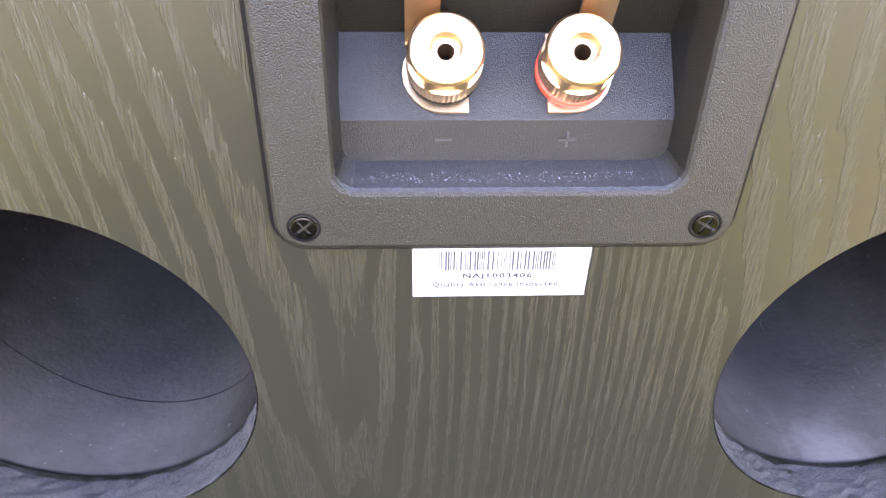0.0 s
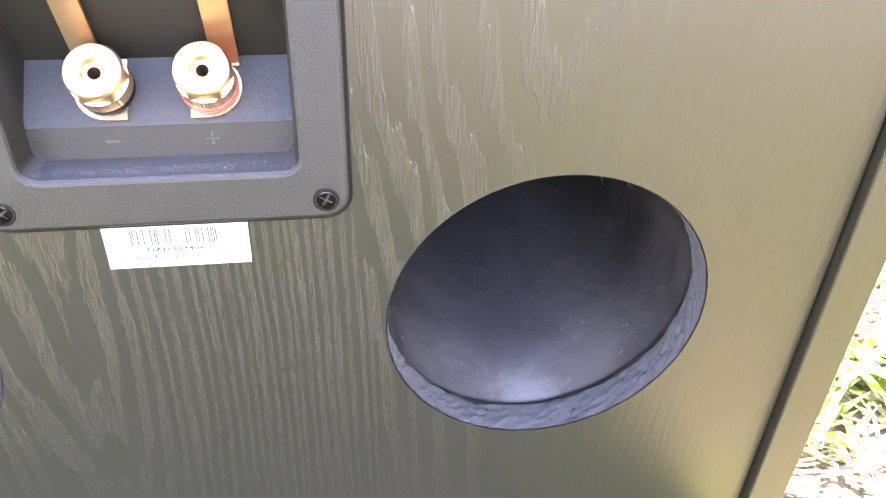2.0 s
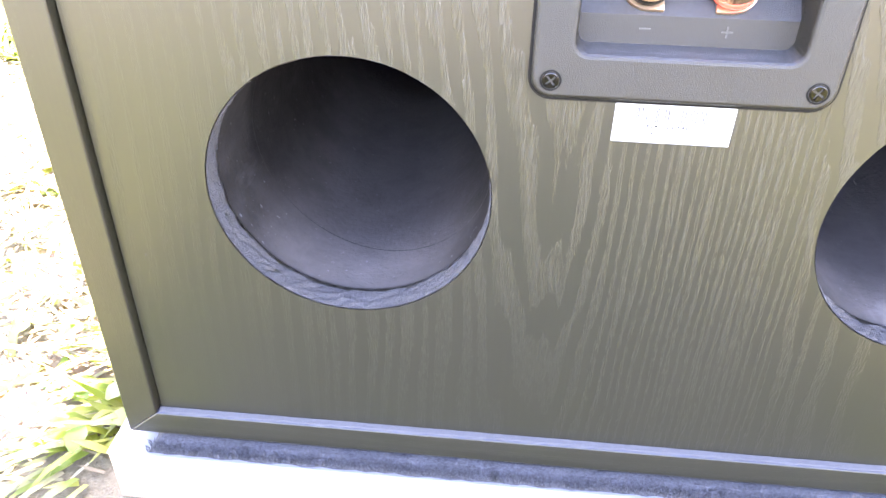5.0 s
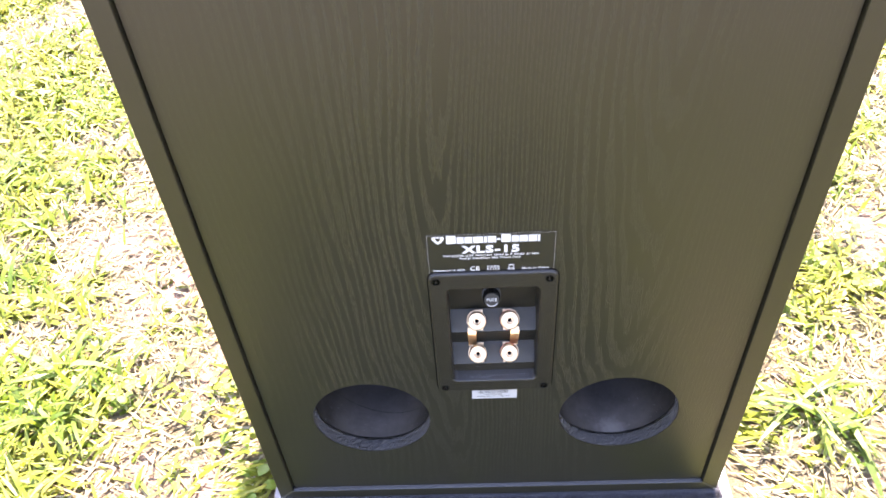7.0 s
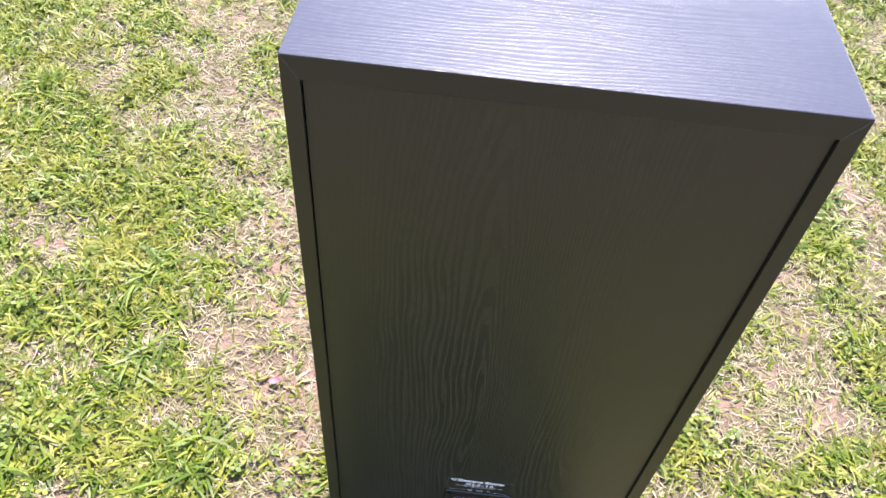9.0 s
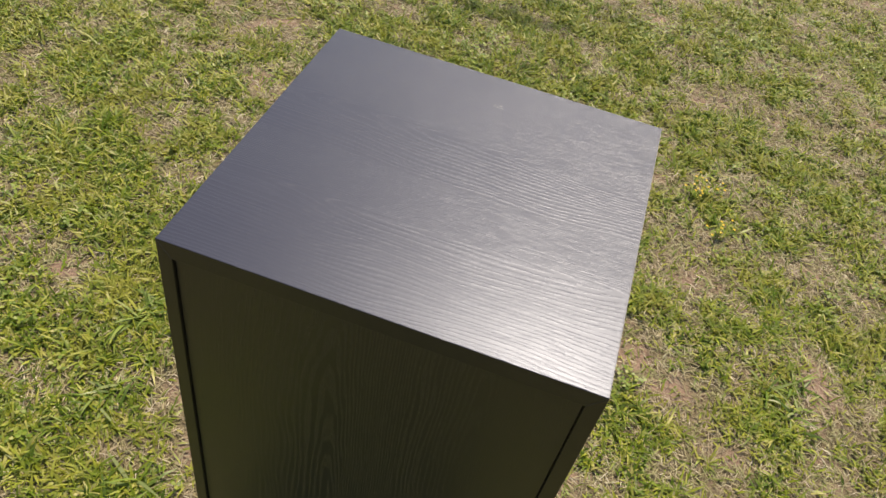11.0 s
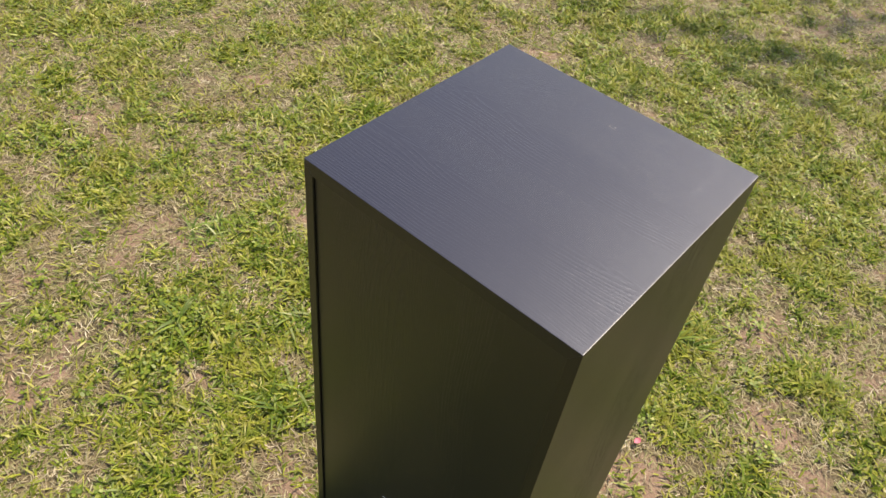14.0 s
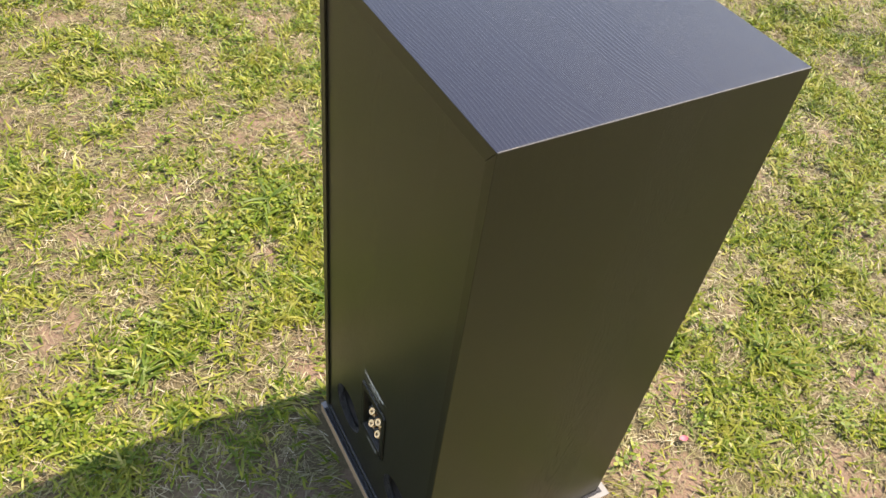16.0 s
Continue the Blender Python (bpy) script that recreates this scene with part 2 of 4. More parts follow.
# Light caught by the raised signs is put into this paler colour.
RAISED = plain("lit_raised_plastic", (0.028, 0.027, 0.026), 0.5)
DUST_FINE = plain("grey_dust", (0.042, 0.040, 0.036), 0.9, 0.4, 900.0)


def chipboard():
    n = Nodes("raw_chipboard")
    cell = n.node("ShaderNodeTexVoronoi", Scale=260.0)
    n.link(n.scaled(0.6, 1, 1), cell.inputs["Vector"])
    c = n.ramp(cell.outputs["Distance"], (0.0, (0.27, 0.165, 0.088)), (0.6, (0.36, 0.228, 0.130)), (1.0, (0.18, 0.105, 0.055)))
    c = n.mix(n.math("MULTIPLY", n.noise(n.coord, 30.0, 4.0), 0.5), c, (0.31, 0.20, 0.118))
    n.set(Base_Color=c, Roughness=0.9)
    n.bump(cell.outputs["Distance"], 0.5, 0.0008)
    return n.mat


CHIPBOARD = chipboard()
LAMINATE = plain("white_laminate", (0.095, 0.098, 0.106), 0.5, 0.06, 40.0)


def soil():
    """Pinkish earth where the sward is thin, brown thatch and litter elsewhere."""
    n = Nodes("lawn_soil")
    here = n.tree.nodes.new("ShaderNodeAttribute")
    here.attribute_name = "sward"
    sward = here.outputs["Fac"]
    mid, small = n.noise(n.coord, 22.0, 5.0, 0.65), n.noise(n.coord, 190.0, 5.0, 0.75)
    earth = n.mix(small, (0.11, 0.069, 0.047), (0.255, 0.174, 0.126))
    thatch = n.mix(small, (0.034, 0.026, 0.012), (0.180, 0.146, 0.078))
    c = n.mix(n.ramp(n.math("ADD", sward, n.math("MULTIPLY", n.math("SUBTRACT", mid, 0.5), 0.5)), (0.26, 0.0), (0.42, 1.0)), earth, thatch)
    n.set(Base_Color=c, Roughness=0.95)
    n.bump(n.math("ADD", small, n.math("MULTIPLY", mid, 2.0)), 0.8, 0.012)
    return n.mat


def leafy(name, shades, patch=None, through=0.38, gloss=0.46):
    """Thin leaf: each blade its own shade out of a few, patches of other growth, light passing through."""
    n = Nodes(name)
    geo = n.tree.nodes.new("ShaderNodeNewGeometry")
    step = 1.0 / (len(shades) - 1)
    c = n.ramp(geo.outputs["Random Per Island"], *[(k * step, shade) for k, shade in enumerate(shades)])
    if patch:
        c = n.mix(n.ramp(n.noise(n.coord, 5.0, 4.0, 0.6), (0.46, 0.0), (0.60, 0.55)), c, patch[0])
        c = n.mix(n.ramp(n.noise(n.scaled(1, 1, 0.2), 19.0, 2.0), (0.40, 0.55), (0.52, 0.0)), c, patch[1])
    c = n.mix(n.ramp(n.noise(n.coord, 150.0, 2.0), (0.45, 0.0), (0.8, 0.25)), c, (0.20, 0.185, 0.08))
    n.set(Base_Color=c, Roughness=gloss, Specular_IOR_Level=0.31)
    glow = n.node("ShaderNodeBsdfTranslucent")
    n.link(c, glow.inputs["Color"])
    both = n.node("ShaderNodeMixShader", Fac=through)
    n.link(n.bsdf.outputs[0], both.inputs[1])
    n.link(glow.outputs[0], both.inputs[2])
    n.link(both.outputs[0], n.tree.nodes["Material Output"].inputs["Surface"])
    return n.mat


SOIL = soil()
GRASS = leafy("grass_blade", ((0.030, 0.060, 0.0034), (0.078, 0.128, 0.0057), (0.148, 0.198, 0.0103), (0.220, 0.246, 0.0251), (0.300, 0.282, 0.0912)), ((0.215, 0.212, 0.0365), (0.058, 0.120, 0.0046)))
TUFT = leafy("tuft_blade", ((0.040, 0.082, 0.0080), (0.082, 0.142, 0.0114), (0.135, 0.196, 0.0228), (0.200, 0.240, 0.1026)))
STRAW = leafy("dry_straw", ((0.048, 0.036, 0.0182), (0.155, 0.124, 0.0684), (0.285, 0.245, 0.1573), (0.195, 0.194, 0.0752), (0.430, 0.390, 0.3078)), ((0.205, 0.156, 0.1072), (0.146, 0.160, 0.0479)), 0.25, 0.5)
CLOVER = leafy("broad_weed_leaf", ((0.050, 0.095, 0.008), (0.090, 0.150, 0.012), (0.140, 0.195, 0.018), (0.205, 0.225, 0.040)))
PETAL_YELLOW = plain("yellow_petal", (0.48, 0.34, 0.03), 0.6)
PETAL_PINK = plain("pink_petal", (0.30, 0.075, 0.11), 0.6)
BARK = fibre("rough_bark", (0.05, 0.035, 0.025), (0.17, 0.13, 0.10), 30.0)
LEAF = leafy("tree_leaf", ((0.04, 0.09, 0.02), (0.07, 0.13, 0.03), (0.09, 0.15, 0.03)))


# ---------------------------------------------------------------- builders
def mesh_of(bm, name, material, smooth=False):
    me = bpy.data.meshes.new(name)
    bm.normal_update()
    bm.to_mesh(me)
    bm.free()
    me.materials.append(material)
    if smooth:
        me.polygons.foreach_set("use_smooth", [True] * len(me.polygons))
    return me


def part(name, bm, material, parent, label="", smooth=False):
    """Link a bmesh as one mesh under a thing or a part."""
    ob = new(name, mesh_of(bm, name, material, smooth))
    ob.parent = parent
    return tagged(ob, label) if label else ob


def thing(name, place=(0, 0, 0)):
    ob = new(name)
    ob.location = place
    ob.empty_display_size = 0.05
    return ob


def box(bm, x0, x1, y0, y1, z0, z1):
    v = [bm.verts.new((x, y, z)) for x in (x0, x1) for y in (y0, y1) for z in (z0, z1)]
    for f in ((0, 1, 3, 2), (4, 6, 7, 5), (0, 4, 5, 1), (2, 3, 7, 6), (0, 2, 6, 4), (1, 5, 7, 3)):
        bm.faces.new([v[i] for i in f])
    return bm


def soft_box(x0, x1, y0, y1, z0, z1, edge=0.001, steps=2):
    bm = box(bmesh.new(), x0, x1, y0, y1, z0, z1)
    bmesh.ops.bevel(bm, geom=list(bm.edges), offset=edge, segments=steps, affect="EDGES", profile=0.5)
    return bm


def circle(cx, cz, r, count=64):
    return [(cx + r * math.cos(2 * math.pi * i / count), cz + r * math.sin(2 * math.pi * i / count)) for i in range(count)]


def rounded(x0, x1, z0, z1, r, steps=6):
    out = []
    for cx, cz, a in ((x1 - r, z1 - r, 0), (x0 + r, z1 - r, 90), (x0 + r, z0 + r, 180), (x1 - r, z0 + r, 270)):
        out += [(cx + r * math.cos(radians(a + 90 * i / steps)), cz + r * math.sin(radians(a + 90 * i / steps))) for i in range(steps + 1)]
    return out


def ring(bm, loop, y):
    return [bm.verts.new((x, y, z)) for x, z in loop]


def loft(bm, a, b):
    for i in range(len(a)):
        j = (i + 1) % len(a)
        bm.faces.new((a[i], a[j], b[j], b[i]))


def fill(bm, *rings):
    """A flat face between an outer ring and the rings of its holes."""
    edges = []
    for r in rings:
        for i in range(len(r)):
            e = bm.edges.get((r[i], r[(i + 1) % len(r)])) or bm.edges.new((r[i], r[(i + 1) % len(r)]))
            edges.append(e)
    bmesh.ops.triangle_fill(bm, use_beauty=True, use_dissolve=False, edges=edges)


def slab(outer, holes, y0, y1):
    """A board in the x-z plane from y0 to y1 with holes through it."""
    bm = bmesh.new()
    front = [ring(bm, loop, y0) for loop in (outer, *holes)]
    rear = [ring(bm, loop, y1) for loop in (outer, *holes)]
    fill(bm, *front)
    fill(bm, *rear)
    for a, b in zip(front, rear):
        loft(bm, a, b)
    bmesh.ops.recalc_face_normals(bm, faces=bm.faces)
    return bm


def lathe(rows, count=48, shape=None):
    """A turned body about the local z axis: rows of (height, radius); shape(k, angle, radius) may change a radius."""
    bm = bmesh.new()
    rings = []
    for k, (h, r) in enumerate(rows):
        made = []
        for i in range(count):
            a = 2 * math.pi * i / count
            rr = shape(k, a, r) if shape else r
            made.append(bm.verts.new((rr * math.cos(a), rr * math.sin(a), h)))
        rings.append(made)
    for a, b in zip(rings, rings[1:]):
        loft(bm, a, b)
    bm.faces.new(rings[-1])
    bm.faces.new(list(reversed(rings[0])))
    bmesh.ops.recalc_face_normals(bm, faces=bm.faces)
    return bm


def lettering(name, body, x0, x1, z, height, y, material, parent, bold=0.0):
    """Flat lettering on a face that looks towards -y, fitted to a width and a height."""
    curve = bpy.data.curves.new(name, "FONT")
    curve.body, curve.size, curve.resolution_u, curve.offset = body, 1.0, 2, bold
    curve.space_character = 1.18
    temp = bpy.data.objects.new(name, curve)
    me = bpy.data.meshes.new_from_object(temp)
    bpy.data.objects.remove(temp)
    co = np.empty(len(me.vertices) * 3)
    me.vertices.foreach_get("co", co)
    co = co.reshape(-1, 3)
    lo, hi = co.min(0), co.max(0)
    u, v = (co[:, 0] - lo[0]) / (hi[0] - lo[0]), (co[:, 1] - lo[1]) / max(hi[1] - lo[1], 1e-6)
    out = np.stack([x0 + u * (x1 - x0), np.full(len(u), y), z + (v - 0.5) * height], 1)
    me.vertices.foreach_set("co", out.ravel())
    me.update()
    me.materials.append(material)
    ob = new(name, me)
    ob.parent = parent
    return ob


def bars(name, rows, y, depth, material, parent, label=""):
    bm = bmesh.new()
    for x0, x1, z0, z1 in rows:
        box(bm, x0, x1, y, y + depth, z0, z1)
    return part(name, bm, material, parent, label)


# ---------------------------------------------------------------- lawn height and growth
lattice = np.random.RandomState(7).rand(8, 64, 64)


def field(x, y, scale, which):
    """Smooth random field in 0..1, by lattice cells of the given size in metres."""
    g = lattice[which]
    u, v = np.asarray(x) / scale + 20.3, np.asarray(y) / scale + 31.7
    i, j = np.floor(u).astype(int), np.floor(v).astype(int)
    a, b = u - i, v - j
    a, b = a * a * (3 - 2 * a), b * b * (3 - 2 * b)
    i0, i1, j0, j1 = i % 64, (i + 1) % 64, j % 64, (j + 1) % 64
    return (g[i0, j0] * (1 - a) + g[i1, j0] * a) * (1 - b) + (g[i0, j1] * (1 - a) + g[i1, j1] * a) * b


BOARD = (-0.231, 0.238, -0.0085, 0.463)


def lawn_height(x, y):
    h = 0.030 * (field(x, y, 0.9, 0) - 0.5) + 0.014 * (field(x, y, 0.17, 1) - 0.5)
    away = np.maximum(np.maximum(BOARD[0] - x, x - BOARD[1]), np.maximum(BOARD[2] - y, y - BOARD[3]))
    return h * np.clip(away / 0.30, 0, 1) - 0.004


BARE = ((-0.44, 0.33), (-0.39, 0.19), (0.52, 0.11), (0.39, 0.19), (0.73, 0.64), (-0.99, 1.69), (1.02, 1.11), (0.50, 0.40), (0.65, 1.01), (0.46, 1.02), (-0.80, 2.55), (-1.05, 0.67), (0.27, 0.60),
        (1.01, 1.62), (-1.31, 0.21), (-1.16, 0.34), (-1.09, -0.11), (0.30, 1.31), (-0.98, -0.27), (-0.79, 0.08), (-0.98, -0.46), (-0.15, -0.18), (-0.66, -0.51), (-0.62, 2.01), (0.07, 0.78), (-0.36, 0.05))
LUSH = ((-0.79, 0.82), (-0.85, 0.52), (0.66, 0.26), (0.44, 0.35), (-0.71, 0.19), (-0.45, 0.41), (-1.13, 1.12), (-1.05, 1.26), (-1.06, 0.85), (-0.93, 0.42), (-0.87, 0.12), (1.07, 1.94), (1.05, 1.28),
        (0.90, 0.48), (0.88, 0.91), (0.42, 1.37), (0.31, 1.72), (0.94, 1.72), (0.32, 2.47), (1.15, 1.36), (-1.53, 1.69), (-1.59, 1.50), (0.25, 0.95), (0.77, 3.23), (-1.60, 0.34), (-1.18, -0.08),
        (0.45, 1.27), (-0.04, 2.12), (-0.12, 3.00), (-1.68, 0.21), (-2.28, 1.37), (-1.52, 0.26), (-0.61, 0.10), (-0.57, -0.22), (-0.43, -0.53), (-0.25, -0.10), (0.10, 1.13), (0.15, 0.80),
        (-0.93, 2.62), (-2.12, 0.04), (-1.27, 0.94), (-1.95, 1.12), (-1.17, -0.40), (-0.20, 1.46), (-0.36, -0.30), (-0.30, -0.44))
STARS = ((-0.71, 0.37), (-0.77, 0.59), (-0.52, 0.14), (0.36, 0.11), (0.89, 1.05), (-1.19, 0.41), (-0.52, -0.36), (-0.93, 0.12), (0.10, 1.13))


def growth(x, y):
    """How green the lawn is, 0 bare to 1 lush."""
    g = 0.24 * field(x, y, 0.34, 2) + 0.42 * field(x, y, 0.10, 3) + 0.40 * field(x, y, 0.042, 6) + 0.06 * field(x, y, 1.4, 4) - 0.02 - 0.12 * np.exp(-(x ** 2 + (y - 0.45) ** 2) / (2 * 0.45 ** 2))
    for spots, gain in ((BARE, -0.28), (LUSH, 0.20), (STARS, 0.16)):
        for a, b in spots:
            g = g + gain * np.exp(-((x - a) ** 2 + (y - b) ** 2) / (2 * 0.065 ** 2))
    return np.clip(g, 0, 1)


def lawn():
    near = np.arange(-3.8, 5.6, 0.05)
    far = np.geomspace(0.1, 500, 26)
    axis = np.concatenate([near[0] - far[::-1], near, near[-1] + far])
    gx, gy = np.meshgrid(axis, axis, indexing="ij")
    near_only = np.clip(1.5 - np.maximum(np.abs(gx - 0.9), np.abs(gy - 0.9)) / 8, 0, 1)
    gz = lawn_height(gx, gy) * near_only
    n = len(axis)
    k = np.arange((n - 1) * n).reshape(n - 1, n)[:, :-1]
    quads = np.stack([k, k + n, k + n + 1, k + 1], -1).reshape(-1, 4)
    me = bpy.data.meshes.new("ground")
    me.from_pydata(np.stack([gx, gy, gz], -1).reshape(-1, 3).tolist(), [], quads.tolist())
    me.materials.append(SOIL)
    me.polygons.foreach_set("use_smooth", [True] * len(me.polygons))
    me.attributes.new("sward", "FLOAT", "POINT").data.foreach_set("value", growth(gx, gy).ravel().astype(np.float32))
    return tagged(new("ground", me), "patchy lawn soil with straw and bare earth", "ground", kind="structure")


lawn()

# ---------------------------------------------------------------- chipboard offcut and carpet under the loudspeaker
offcut = thing("chipboard_panel", (0.0035, 0.227, 0))
tagged(offcut, "white laminated chipboard offcut lying on the grass", "board")
CX, CY = 0.0035, 0.227
part("core", soft_box(BOARD[0] - CX, BOARD[1] - CX, BOARD[2] - CY, BOARD[3] - CY, -0.006, 0.0262, 0.0006, 1), CHIPBOARD, offcut, "raw tan chipboard edge")
part("laminate", soft_box(BOARD[0] - CX - 0.0004, BOARD[1] - CX + 0.0004, BOARD[2] - CY - 0.0004, BOARD[3] - CY + 0.0004, 0.0264, 0.0275, 0.0003, 1), LAMINATE, offcut, "pale bluish white laminate")


carpet = thing("carpet_offcut")
tagged(carpet, "dark grey fuzzy carpet offcut between board and loudspeaker", "carpet")


def carpet_backing():
    bm = bmesh.new()
    nx, ny = 90, 84
    rows = []
    rnd = random.Random(5)
    for i in range(nx + 1):
        row = []
        for j in range(ny + 1):
            x, y = -0.212 + 0.440 * i / nx, -0.0072 + 0.458 * j / ny
            edge = i in (0, nx) or j in (0, ny)
            row.append(bm.verts.new((x + rnd.uniform(-1, 1) * 0.0008, y + rnd.uniform(-1, 1) * 0.0006, 0.0276 if edge else 0.0312 + rnd.uniform(-1, 1) * 0.0006)))
        rows.append(row)
    for i in range(nx):
        for j in range(ny):
            bm.faces.new((rows[i][j], rows[i + 1][j], rows[i + 1][j + 1], rows[i][j + 1]))
    return bm


def carpet_nap():
    """Short fibres along the strip that the cabinet leaves free."""
    r = np.random.RandomState(15)
    n = 5200
    foot = np.stack([r.uniform(-0.2125, 0.2285, n), r.uniform(-0.0078, -0.0004, n), np.full(n, 0.0285)], 1)
    lean = np.stack([r.normal(size=n) * 0.0010, r.uniform(-0.0016, 0.0003, n), r.uniform(0.0022, 0.0044, n)], 1)
    turn = r.uniform(0, 6.283, n)
    half = np.stack([np.cos(turn), np.sin(turn), np.zeros(n)], 1) * 0.00024
    pts = np.stack([foot - half, foot + half, foot + lean * 0.6 + half, foot + lean], 1).reshape(-1, 3)
    me = bpy.data.meshes.new("nap")
    me.from_pydata(pts.tolist(), [], (np.arange(n)[:, None] * 4 + np.arange(4)).tolist())
    me.materials.append(CARPET)
    return me


part("backing", carpet_backing(), CARPET, carpet)
nap = new("nap", carpet_nap())
nap.parent = carpet
tagged(nap, "short fuzzy grey carpet fibres", kind="stuff")

# ---------------------------------------------------------------- loudspeaker
W, Z0, Z1, D = 0.2225, 0.0335, 1.087, 0.439
PX0, PX1, PZ0, PZ1 = -0.2060, 0.2050, 0.0475, 1.0635   # rear panel
PY = 0.004
speaker = thing("loudspeaker", (0, 0, 0))
tagged(speaker, "tall black ash-grain floor loudspeaker seen from its rear", "loudspeaker")


def mitred(name, outer, inner, material, edging=None):
    """One board of the carcass, mitred at 45 degrees at both ends; outer and inner are its two edges in x-z."""
    bm = bmesh.new()
    a = [bm.verts.new((x, 0.0, z)) for x, z in (*outer, *reversed(inner))]
    b = [bm.verts.new((x, D, z)) for x, z in (*outer, *reversed(inner))]
    bm.faces.new(a)
    bm.faces.new(list(reversed(b)))
    loft(bm, a, b)
    bmesh.ops.recalc_face_normals(bm, faces=bm.faces)
    bmesh.ops.bevel(bm, geom=list(bm.edges), offset=0.0008, segments=3, affect="EDGES", profile=0.5)
    board = part(name, bm, material, speaker)
    if edging:
        board.data.materials.append(edging)
        for face in board.data.polygons:
            if face.normal.y < -0.7:
                face.material_index = 1
    return board


IX0, IX1, IZ0, IZ1 = PX0 - 0.0011, PX1 + 0.0011, PZ0 - 0.0006, PZ1 + 0.0010
mitred("side_panel", [(-W, Z0), (-W, Z1)], [(IX0, IZ0), (IX0, IZ1)], VINYL_SIDE)
mitred("side_panel", [(W, Z0), (W, Z1)], [(IX1, IZ0), (IX1, IZ1)], VINYL_SIDE)
mitred("top_panel", [(-W, Z1), (W, Z1)], [(IX0, IZ1), (IX1, IZ1)], VINYL_SKY_TINTED, VINYL_EDGE)
mitred("bottom_panel", [(-W, Z0), (W, Z0)], [(IX0, IZ0), (IX1, IZ0)], VINYL_SKY_TINTED, VINYL_EDGE)
part("front_panel", soft_box(IX0 + 0.001, IX1 - 0.001, D - 0.026, D - 0.004, IZ0 + 0.001, IZ1 - 0.001), VINYL_BACK, speaker)

# Added black backing that stops light leaking in through the panel groove.
back_frame = slab([(IX0 - 0.003, IZ0 - 0.003), (IX1 + 0.003, IZ0 - 0.003), (IX1 + 0.003, IZ1 + 0.003), (IX0 - 0.003, IZ1 + 0.003)],
                  [[(PX0 + 0.01, PZ0 + 0.01), (PX1 - 0.01, PZ0 + 0.01), (PX1 - 0.01, PZ1 - 0.01), (PX0 + 0.01, PZ1 - 0.01)]], PY + 0.0145, PY + 0.022)
part("light_seal", back_frame, BLACK, speaker, "added black backing that keeps light out behind the rear board")
PORTS = ((-0.1122, 0.1664), (0.1114, 0.1655))
PR = 0.0535
CUP = (-0.0521, 0.0448, 0.2070, 0.3524)      # flange
OPEN = (-0.0388, 0.0317, 0.2222, 0.3362)     # its opening
SHIFT = Vector((0.0036, 0.0, 0.0030))         # from the cup's own datum to the board
outline = [(PX0, PZ0), (PX1, PZ0), (PX1, PZ1), (PX0, PZ1)]
part("back_panel", slab(outline, [circle(x, z, PR, 72) for x, z in PORTS] + [rounded(OPEN[0] - 0.0024, OPEN[1] + 0.0096, OPEN[2] - 0.003, OPEN[3] + 0.009, 0.004)], PY, PY + 0.014),
     VINYL_BACK, speaker, "black ash-grain rear board with two round ports")


def port_rim(cx, cz, seed):
    """The raw cut edge of the board, uneven and fuzzy."""
    bm = bmesh.new()
    rnd = random.Random(seed)
    count, deep = 120, 7
    rings = []
    for k in range(deep + 1):
        row = []
        for i in range(count):
            a = 2 * math.pi * i / count
            jag = 0 if k == 0 else rnd.uniform(-0.0005, 0.0007)
            slack = 0.0016 if k == deep else 0.0
            r = PR - 0.0004 - jag + slack
            row.append(bm.verts.new((cx + r * math.cos(a), PY + 0.0004 + 0.0135 * k / deep, cz + r * math.sin(a))))
        rings.append(row)
    for a, b in zip(rings, rings[1:]):
        loft(bm, a, b)
    return bm


def port_tube(cx, cz):
    bm = bmesh.new()
    inner = [ring(bm, circle(cx, cz, r, 72), y) for y, r in ((PY + 0.0150, PR + 0.0024), (PY + 0.0152, PR - 0.0006), (0.06, PR - 0.0006), (0.12, PR - 0.0006), (0.21, PR - 0.0006), (0.36, PR - 0.0006), (0.36, PR + 0.0024))]
    for a, b in zip(inner, inner[1:]):
        loft(bm, a, b)
    outer = ring(bm, circle(cx, cz, PR + 0.0025, 72), PY + 0.015)
    loft(bm, inner[-1], outer)
    return bm


for k, (cx, cz) in enumerate(PORTS):
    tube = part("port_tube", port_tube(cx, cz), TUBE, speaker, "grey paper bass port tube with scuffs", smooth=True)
    part("port_rim", port_rim(cx, cz, 11 + k), FIBRE, tube, "fuzzy grey cut fibreboard edge")
    if k == 0:
        seam = bmesh.new()
        rows = [ring(seam, circle(cx, cz, PR - 0.0008, 72), 0.0) for _ in range(2)]
        for row, y in zip(rows, (0.0480, 0.0484)):
            for v in row:
                v.co.y = y - 0.22 * (v.co.x - cx)
        loft(seam, *rows)
        part("seam", seam, BLACK, tube, "fine dark seam line", smooth=True)


